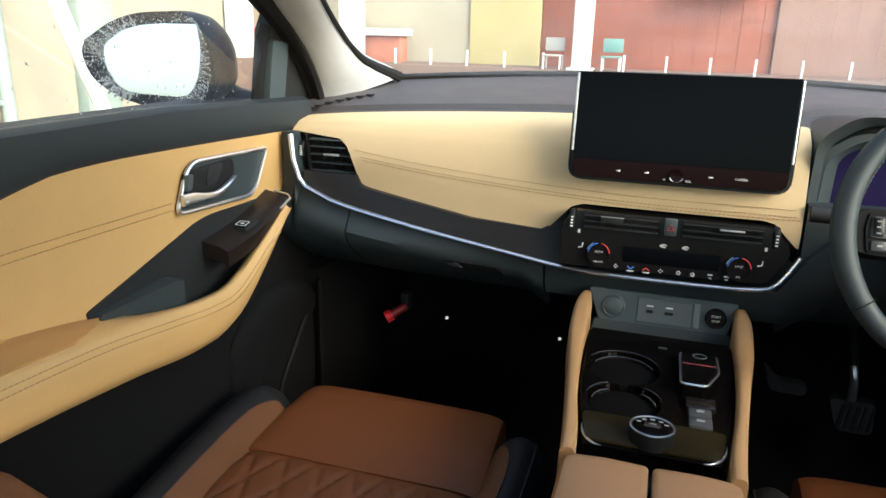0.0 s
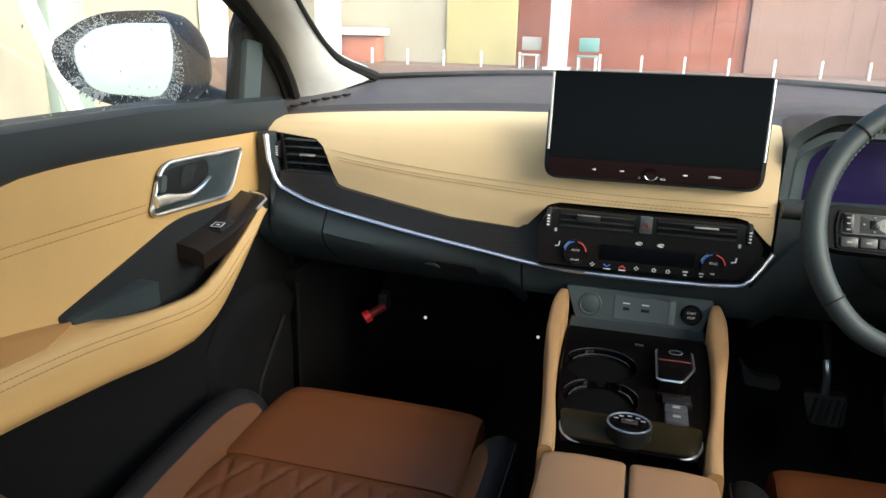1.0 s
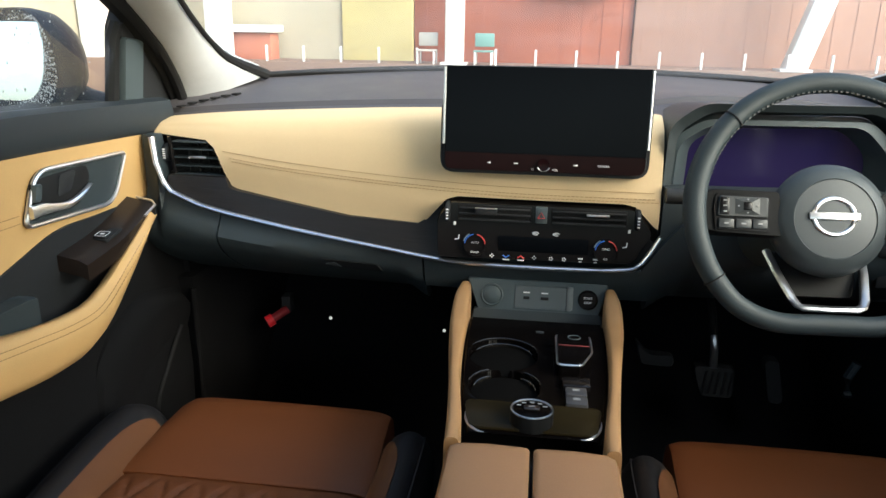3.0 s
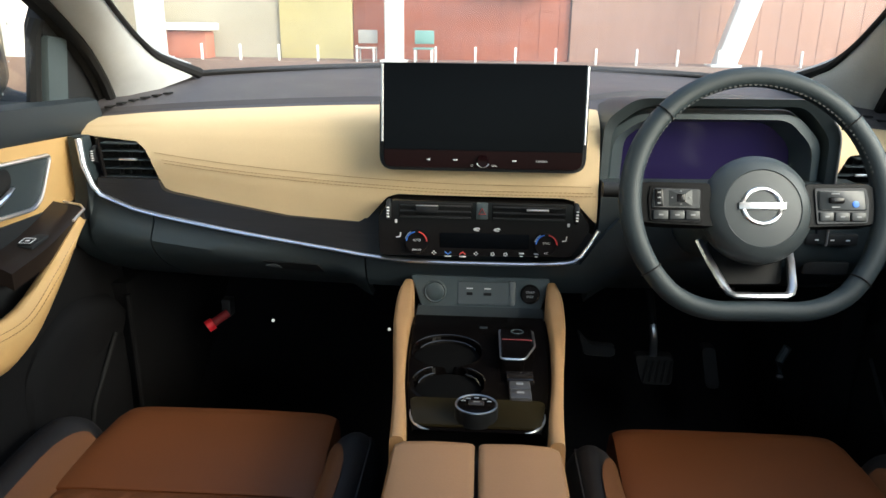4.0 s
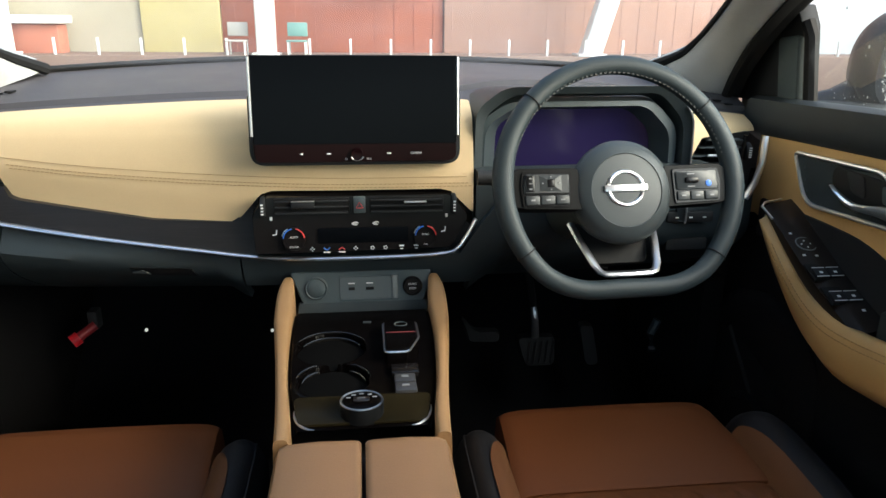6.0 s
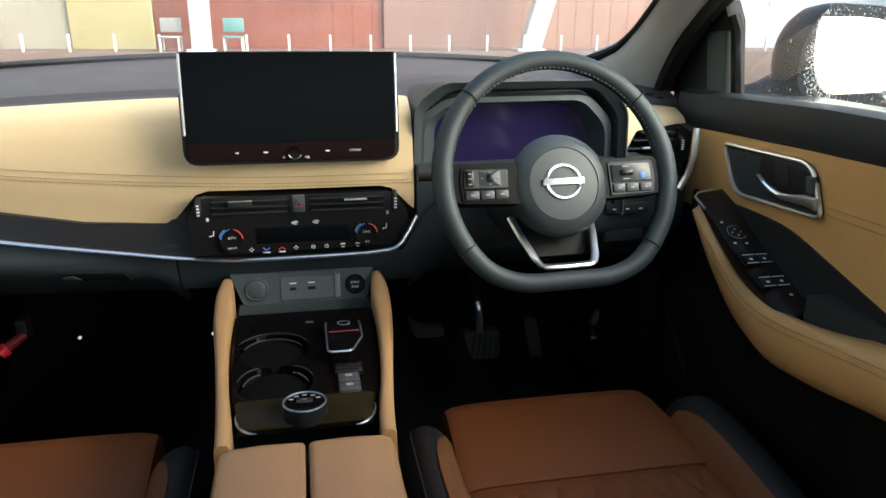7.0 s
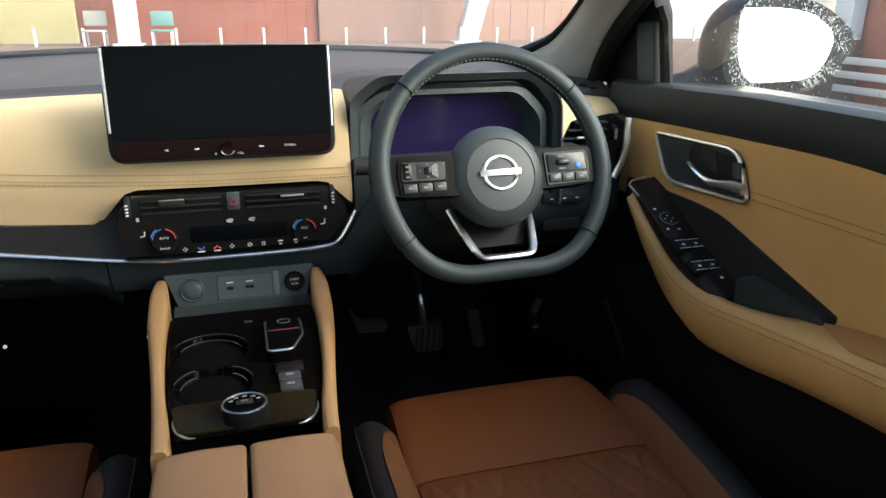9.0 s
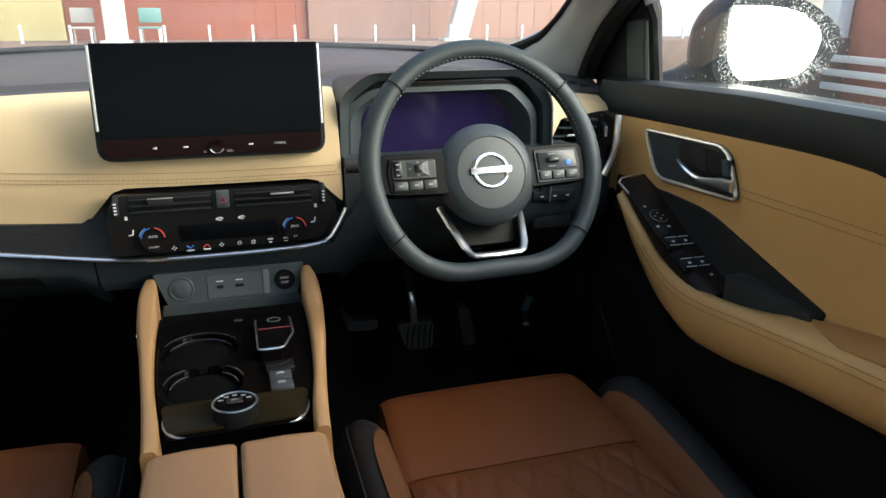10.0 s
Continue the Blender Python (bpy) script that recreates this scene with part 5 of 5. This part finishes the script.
    put("chrome_ring", bm, chrome, hb)
    bm = bm_new()
    prism(bm, rounded([(-0.250, 0.922), (-0.122, 0.924), (-0.116, 0.903), (-0.150, 0.866), (-0.262, 0.872)], 0.014), lambda p, k: P(0.7085 + 0.003 * k, p[0], p[1]), 0.002)
    put("hollow", bm, rubber, hb)
    bm = bm_new()
    prism(bm, rounded([(-0.190, 0.921), (-0.150, 0.921), (-0.168, 0.893), (-0.200, 0.888)], 0.008), lambda p, k: P(0.7065 + 0.003 * k, p[0], p[1]), 0.002)
    put("hollow_wall", bm, dark_plastic, hb)
    # the blade: broad and square at its hinge, drawn out to a point forwards
    bm = bm_new()
    blade = smooth((0, -0.266, 0.881, 0.0095), (0.16, -0.246, 0.882, 0.0090), (0.34, -0.220, 0.879, 0.0062), (0.55, -0.190, 0.877, 0.0050), (0.8, -0.152, 0.886, 0.0032), (1, -0.128, 0.895, 0.0012))
    rows = []
    for q in xs_between(0, 1, 20):
        y, z, h = blade(q)
        x = 0.699 - 0.005 * math.sin(math.pi * q)
        rows.append([P(x + 0.006, y, z + h), P(x + 0.001, y, z + h * 0.9), P(x - 0.001, y, z + h * 0.2), P(x, y, z - h * 0.8), P(x + 0.006, y, z - h)])
    vs = grid(bm, rows, True)
    bm.faces.new(vs[0])
    bm.faces.new(vs[-1])
    put("lever", bm, chrome, hb, "chrome pull lever")
    bm = bm_new()
    prism(bm, rounded([(-0.250, 0.917), (-0.236, 0.917), (-0.242, 0.893), (-0.256, 0.893)], 0.003), lambda p, k: P(0.701 + 0.008 * k, p[0], p[1]), 0.0015)
    put("lock_knob", bm, panel_grey, hb)
    if s > 0:
        bm = bm_new()
        for z in (0.905, 0.887, 0.869):
            box(bm, tuple(P(0.7105, -0.045 - 0.4 * (0.905 - z), z)), (0.001, 0.004, 0.004), 0)
        put("symbol", bm, panel_grey, hb)
    # lower black panel with speaker and pocket
    bm = bm_new()
    shell(bm, [[P(0.705 - 0.02 * math.sin(3.14 * (z - 0.25) / 0.45), y, z) for z in xs_between(0.25, 0.71 + 0.12 * max(0, (y + 0.12) / 0.2), 8)] for y in xs_between(-1.05, 0.14, 16)], (s * 0.05, 0, 0))
    low = put("lower_panel", bm, door_fabric, door)
    bm = bm_new()
    disc(bm, pose(s * 0.693, -0.05, 0.40, 0, s * -90, 0), [(0.085, -0.006), (0.082, 0.004), (0.074, 0.005), (0.072, 0.001)], 40)
    put("speaker_ring", bm, door_fabric, low)
    pocket = smooth((0, 0.075, 0.640), (0.25, -0.030, 0.662), (0.5, -0.125, 0.646), (0.7, -0.172, 0.620), (0.85, -0.197, 0.588), (1, -0.215, 0.50))
    bm = bm_new()
    rows = []
    for q in xs_between(0, 1, 24):
        y, z = pocket(q)
        rows.append([P(0.704, y + 0.006, z + 0.010), P(0.690, y, z + 0.004), P(0.680, y + 0.004, z - 0.008), P(0.676, y + 0.020, z - 0.030), P(0.680, y + 0.050, z - 0.060), P(0.688, y + 0.095, z - 0.095), P(0.697, y + 0.15, z - 0.13)])
    shell(bm, rows, (s * 0.004, 0, 0))
    put("pocket_edge", bm, door_fabric, low, "rolled edge of the door pocket")
    bm = bm_new()
    tube(bm, [P(0.682, 0.062, 0.575), P(0.682, 0.030, 0.545), P(0.682, -0.040, 0.478), P(0.684, -0.055, 0.43)], 0.004, 8)
    put("pocket_seam", bm, rubber, low)

    # ---- door mirror ----
    mir = thing("door_mirror", "wet door mirror in a dark housing, glass full of sky", "door mirror", (s * 0.98, 0.08, 0.98), "door mirrors")
    mx = -0.012 if s < 0 else 0.014
    mo = rounded([(mx + 0.845, 1.10), (mx + 0.885, 1.158), (mx + 1.04, 1.152), (mx + 1.150, 1.09), (mx + 1.128, 1.025), (mx + 1.03, 0.978), (mx + 0.88, 0.982), (mx + 0.842, 1.02)], [0.04, 0.05, 0.06, 0.04, 0.04, 0.05, 0.04, 0.03], 6)
    wide = 1.10 if s < 0 else 1.05
    stretch = lambda ol: [Vector((mx + 0.855 + (p[0] - mx - 0.855) * wide, p[1])) for p in ol]
    mo = stretch(mo)
    my = lambda x: 0.045 + 0.10 * (x - 1.0)
    bm = bm_new()
    c = Vector((mx + 0.985, 1.072))
    rings = []
    for k, y in ((1.0, -0.008), (1.02, 0.0), (1.02, 0.022), (0.96, 0.058), (0.80, 0.095), (0.45, 0.12), (0.05, 0.125)):
        rings.append([P((c + (p - c) * k)[0] - 0.12 * max(0, y), my(p[0]) + y, (c + (p - c) * k)[1]) for p in mo])
    vs = grid(bm, rings, True)
    bm.faces.new(vs[0])
    bm.faces.new(vs[-1])
    put("housing", bm, car_paint, mir, "dark glossy housing")
    bm = bm_new()
    tube(bm, [P(0.77, 0.10, 0.985), P(0.84, 0.10, 1.00), P(0.90, 0.10, 1.03)], 0.028, 10, flat=0.7)
    put("arm", bm, car_paint, mir)
    bm = bm_new()
    gm = rounded([(mx + 0.870, 1.142), (mx + 1.035, 1.128), (mx + 1.097, 1.087), (mx + 1.064, 1.020), (mx + 1.030, 1.004), (mx + 0.885, 1.002), (mx + 0.863, 1.06)], [0.018, 0.05, 0.03, 0.03, 0.02, 0.03, 0.03], 6)
    gm = stretch(gm)
    tilt = lambda z: 0.10 * (z - 1.075)
    prism(bm, gm, lambda p, k: P(p[0], my(p[0]) - 0.014 + tilt(p[1]) + 0.006 * k, p[1]))
    gl = put("mirror_glass", bm, mirror_mat, mir, "mirror glass with raindrops round its edge")
    rnd = random.Random(11 + s)
    edge = lambda ol, a: ol[int(a * len(ol)) % len(ol)].lerp(ol[(int(a * len(ol)) + 1) % len(ol)], a * len(ol) % 1)

    def out_at(ol, q):
        """The outline's point that lies in the direction q from the middle."""
        best = max(ol, key=lambda p: (p - c).normalized().dot(q))
        return best

    ring = [edge(gm, a / 160) for a in range(160)]
    pairs = [(p, out_at(mo, (p - c).normalized())) for p in ring]
    # black specks among the pale ones carry the drops' dark sides as colour
    for mm, share in ((rubber, 4200), (water, 5200 if s < 0 else 2400)):
        spots = []
        for i in range(share):
            j = rnd.randrange(160)
            (g0, o0_), (g1, o1_) = pairs[j], pairs[(j + 1) % 160]
            f, k = rnd.random(), rnd.random() ** 1.2 * 1.03 - 0.06
            gp, op = g0.lerp(g1, f), o0_.lerp(o1_, f)
            p = gp + (op - gp) * k
            spots.append((P(p[0], my(p[0]) - 0.0155 + tilt(p[1]) - 0.002 * (k > 0), p[1]), Vector((0, -1, 0)), 0.0004 + 0.0009 * rnd.random() ** 2.5, 1 + 0.5 * rnd.random()))
        drops("raindrops", spots, mm, gl)


build_door(-1)
build_door(1)

# ---- footwells ----
pedals = thing("pedal_set", "black rubber brake and accelerator pedals on a steel arm", "pedals", (0.35, 0.2, 0.3))
bm = bm_new()
prism(bm, rounded([(0.317, 0.500), (0.399, 0.500), (0.394, 0.445), (0.330, 0.445)], 0.012), lambda p, k: (p[0], 0.19 + 0.5 * (p[1] - 0.47) + 0.018 * k, p[1]), 0.003)
brake = put("brake_pad", bm, rubber, pedals, "ribbed black brake pad")
for i in range(5):
    bm = bm_new()
    x = 0.335 + 0.0125 * i
    tube(bm, [(x, 0.187 - 0.0085, 0.453), (x + 0.010, 0.187 + 0.011, 0.492)], 0.003, 6)
    put("rib", bm, rubber, brake)
bm = bm_new()
tube(bm, [(0.356, 0.205, 0.500), (0.355, 0.206, 0.53), (0.353, 0.208, 0.552), (0.352, 0.216, 0.565)], lambda q: 0.0085 - 0.002 * q, 8)
arm = put("arm", bm, satin, pedals, "bare steel pedal arm")
bm = bm_new()
tube(bm, [(0.352, 0.214, 0.562), (0.352, 0.25, 0.60), (0.350, 0.36, 0.67)], 0.008, 8)
put("arm_upper", bm, rubber, arm)
bm = bm_new()
prism(bm, rounded([(0.456, 0.515), (0.485, 0.515), (0.498, 0.43), (0.467, 0.43)], 0.012), lambda p, k: (p[0], 0.21 + 0.3 * (p[1] - 0.47) + 0.02 * k, p[1]), 0.003)
put("accelerator_pad", bm, rubber, pedals)
rest = thing("foot_rest", "dark plastic foot rest with a latch in the footwell", "foot rest", (0.15, 0.2, 0.4))
bm = bm_new()
prism(bm, rounded([(0.20, 0.55), (0.225, 0.52), (0.28, 0.517), (0.28, 0.492), (0.215, 0.495)], 0.012), lambda p, k: (p[0], 0.20 + 0.02 * k, p[1]), 0.003)
put("plate", bm, dark_plastic, rest)
kick = thing("kick_panel", "dark plastic kick panel with a small bright clip", "kick panel", (0.62, 0.2, 0.3))
bm = bm_new()
shell(bm, [[(0.63 + 0.03 * (y < 0.2), y, z) for z in (0.2, 0.45, 0.66)] for y in xs_between(0.10, 0.55, 6)], (0.04, 0, 0))
put("panel", bm, door_fabric, kick)
bm = bm_new()
shell(bm, [[(0.69, y, z) for z in (0.58, 0.7, 0.86)] for y in xs_between(0.13, 0.55, 4)], (0.03, 0, 0))
put("upper_cover", bm, door_fabric, kick)
bm = bm_new()
tube(bm, [(0.612, 0.20, 0.46), (0.606, 0.20, 0.50), (0.618, 0.20, 0.53)], 0.009, 8)
put("latch", bm, grey_plastic, kick)
bm = bm_new()
box(bm, (0.607, 0.190, 0.470), (0.012, 0.008, 0.005), 0.001)
put("clip", bm, satin, kick)
kick2 = thing("kick_panel", "dark plastic kick panel in the passenger footwell", "kick panel", (-0.66, 0.2, 0.3))
bm = bm_new()
shell(bm, [[(-0.64 - 0.03 * (y < 0.2), y, z) for z in (0.2, 0.45, 0.66)] for y in xs_between(0.10, 0.55, 6)], (-0.04, 0, 0))
put("panel", bm, door_fabric, kick2)
bm = bm_new()
shell(bm, [[(-0.69, y, z) for z in (0.58, 0.7, 0.86)] for y in xs_between(0.13, 0.55, 4)], (-0.03, 0, 0))
put("upper_cover", bm, door_fabric, kick2)
bm = bm_new()
tube(bm, [(-0.668, 0.096, z) for z in xs_between(0.24, 0.64, 8)], 0.006, 8)
put("edge_trim", bm, door_fabric, kick2)
# red flare on its clip, and two tiny fasteners with an added glow
flare = thing("safety_flare", "red plastic emergency flare held under the dashboard", "flare", (-0.58, 0.25, 0.51))
bm = bm_new()
tube(bm, [(-0.579, 0.238, 0.513), (-0.567, 0.246, 0.520)], 0.0135, 16)
put("cap", bm, red_plastic, flare)
bm = bm_new()
tube(bm, [(-0.569, 0.246, 0.519), (-0.543, 0.27, 0.534)], 0.0095, 16)
put("body", bm, mat("dull_red_plastic", (0.22, 0.012, 0.018), 0.5), flare)
bm = bm_new()
box(bm, (-0.547, 0.285, 0.543), (0.02, 0.03, 0.04), 0.003)
put("clip", bm, dark_plastic, flare)
for p in ((-0.458, 0.312, 0.501), (-0.197, 0.31, 0.490)):
    f = thing("footwell_fastener", "tiny white fastener with an added glow in the dark footwell", "lamp", p, "footwell lamps")
    bm = bm_new()
    disc(bm, pose(*p, 90), [(0.0036, -0.002), (0.0033, 0.001), (0.002, 0.002)], 12)
    put("head", bm, fastener_white, f)
bm = bm_new()
shell(bm, [[(x, y, 0.205 + 0.28 * max(0, (y - 0.1) / 0.42) ** 1.3) for y in xs_between(-0.1, 0.56, 10)] for x in xs_between(-0.70, 0.70, 6)], (0, 0, -0.01))
tagged(part("floor_mat", bm, carpet), "black carpet rising to the firewall", "carpet", kind="structure")

# ---- outside ----
bm = bm_new()
box(bm, (0, 0, -0.35), (900, 900, 0.1))
tagged(part("ground", bm, concrete), "wet concrete forecourt", "ground", kind="structure")
GZ = -0.30
front = thing("showroom_facade", "low facade clad in red-brown, salmon, yellow and cream panels", "building", (0, 8.4, GZ))
# white end wall put in for the brightness of the gap at the right
for name, x0, x1, m, y in (("wall", -14, -2.68, wall_cream, 8.5), ("wall", -2.68, -1.72, wall_yellow, 8.45), ("wall", -1.72, 1.09, wall_red, 8.5), ("wall", 1.09, 5.3, wall_pink, 8.45), ("wall", 5.3, 14, gap_white, 8.5)):
    bm = bm_new()
    box(bm, ((x0 + x1) / 2, y + 0.15, GZ + 3.3), (x1 - x0 - 0.01, 0.3, 6.6), 0.01)
    put(name, bm, m, front)
for i in range(46):
    x = -1.55 + 0.25 * i
    if x < 5.2:
        bm = bm_new()
        box(bm, (x, 8.460 if x > 1.09 else 8.510, GZ + 3.3), (0.008, 0.03, 6.6))
        put("joint", bm, wall_pink if x > 1.09 else wall_red, front)
for x0, x1, z0, z1 in ((-4.15, -3.52, 0.62, 1.03), (-7.2, -5.0, 0.86, 1.10)):
    bm = bm_new()
    box(bm, ((x0 + x1) / 2, 8.2, (z0 + z1) / 2), (x1 - x0, 0.3, z1 - z0), 0.02)
    put("red_panel", bm, brick_mat, front)
for x0, x1, z0, z1 in ((-4.35, -3.45, 1.035, 1.13), (-7.2, -5.0, 0.40, 0.60)):
    bm = bm_new()
    box(bm, ((x0 + x1) / 2, 8.17, (z0 + z1) / 2), (x1 - x0, 0.4, z1 - z0), 0.02)
    put("white_ledge", bm, white_paint, front)
bm = bm_new()
box(bm, (0.4, 8.3, 1.62), (0.9, 0.2, 0.12), 0.02)
put("dark_sign", bm, dark_plastic, front)
bm = bm_new()
box(bm, (0, 8.1, GZ + 0.5), (26, 0.8, 1.0), 0.02)
tagged(part("pavement", bm, pale_concrete), "raised red-brown step along the facade", "pavement", kind="structure")
for x, lean, w in ((-1.10, 0.0, 0.22), (2.86, 0.28, 0.26), (-4.12, 0.0, 0.30)):
    p = thing("post", "white painted steel post", "post", (x, 7.95, 0.70), "white posts")
    bm = bm_new()
    box(bm, (0, 0, 1.6), (w, 0.2, 3.2), 0.02, Matrix.Translation((x, 7.85, 0.68)) @ Matrix.Shear("XY", 4, (lean, 0)))
    put("shaft", bm, white_paint, p)
    bm = bm_new()
    box(bm, (x, 7.85, 0.71), (w + 0.1, 0.3, 0.03), 0.005)
    put("foot", bm, white_paint, p)
stake = thing("stake", "short white stake on the step edge", "stake", (-0.108, 7.75, 0.69), "white stakes")
bm = bm_new()
box(bm, (-0.108, 7.75, 0.79), (0.028, 0.028, 0.2), 0.005)
put("shaft", bm, white_paint, stake)
for i in range(-9, 16):
    if i:
        copy_thing(stake, Matrix.Translation((-0.108 + 0.480 * i, 7.75, 0.69)))


def chair(x, m, word):
    c = thing("chair", word + " plastic chair standing by the facade", "chair", (x, 8.0, 0.70), "plastic chairs")
    bm = bm_new()
    box(bm, (x, 7.95, 0.99), (0.24, 0.02, 0.16), 0.01)
    put("backrest", bm, m, c)
    bm = bm_new()
    box(bm, (x, 7.83, 0.86), (0.24, 0.24, 0.02), 0.008)
    put("seat", bm, m, c)
    for a in (-0.1, 0.1):
        for b in (7.73, 7.95):
            bm = bm_new()
            box(bm, (x + a, b, 0.78), (0.02, 0.02, 0.17), 0.004)
            put("leg", bm, white_paint, c)


chair(-1.44, mat("chair_off_white", (0.45, 0.43, 0.40), 0.6), "off-white")
chair(-0.74, green_plastic, "green")
brace = thing("brace", "slanting white brace beside the pale building", "brace", (-5.2, 4.8, GZ), "white posts")
bm = bm_new()
tube(bm, [(-5.2, 4.74, GZ), (-5.2, 4.5, 0.27), (-5.2, 4.07, 1.30), (-5.2, 3.05, 3.75)], 0.075, 10)
put("shaft", bm, white_paint, brace)
downpipe = thing("downpipe", "pale green painted pipe on the rendered wall", "pipe", (-5.85, 4.0, GZ))
bm = bm_new()
tube(bm, [(-5.85, 4.02, GZ), (-5.85, 4.02, 7.4)], 0.06, 12)
put("pipe", bm, pale_green, downpipe)
for z in (0.4, 2.4, 4.4):
    bm = bm_new()
    box(bm, (-5.92, 4.02, z), (0.16, 0.16, 0.05), 0.01)
    put("bracket", bm, pale_green, downpipe)
pilaster = thing("pilaster", "pale grey-green pilaster on the rendered wall", "pilaster", (-5.95, 5.25, GZ))
bm = bm_new()
box(bm, (-5.93, 5.25, GZ + 3.9), (0.14, 0.5, 7.8), 0.01)
put("shaft", bm, pale_green, pilaster)
# side buildings; the left one runs on unseen to hold back sky light
for s, m, lab, xx, hh in ((-1, wall_cream, "pale rendered building beside the forecourt", 6.0, 8.0), (1, brick_mat, "red-brown wall with white rails", 9.0, 2.3)):
    b = thing("side_building", lab, "building", (s * xx, 1, GZ))
    bm = bm_new()
    y0 = -3.5 if s < 0 else 0.6
    box(bm, (s * (xx + 0.2), (8.2 + y0) / 2, GZ + hh / 2), (0.4, 8.2 - y0, hh), 0.02)
    put("wall", bm, m, b)
    for k in (range(5) if s > 0 else (0, 4)):
        bm = bm_new()
        box(bm, (0, 0, hh / 2), (0.25, 0.35, hh), 0.02, Matrix.Translation((s * (xx - 0.15), 0.9 + 1.75 * k, GZ)))
        put("column", bm, white_paint, b)
    for z in ((0.02, 0.22, 0.42) if s > 0 else ()):
        bm = bm_new()
        box(bm, (s * (xx - 0.4), 4.4, z), (0.06, 7.6, 0.10), 0.01)
        put("rail", bm, white_paint, b)
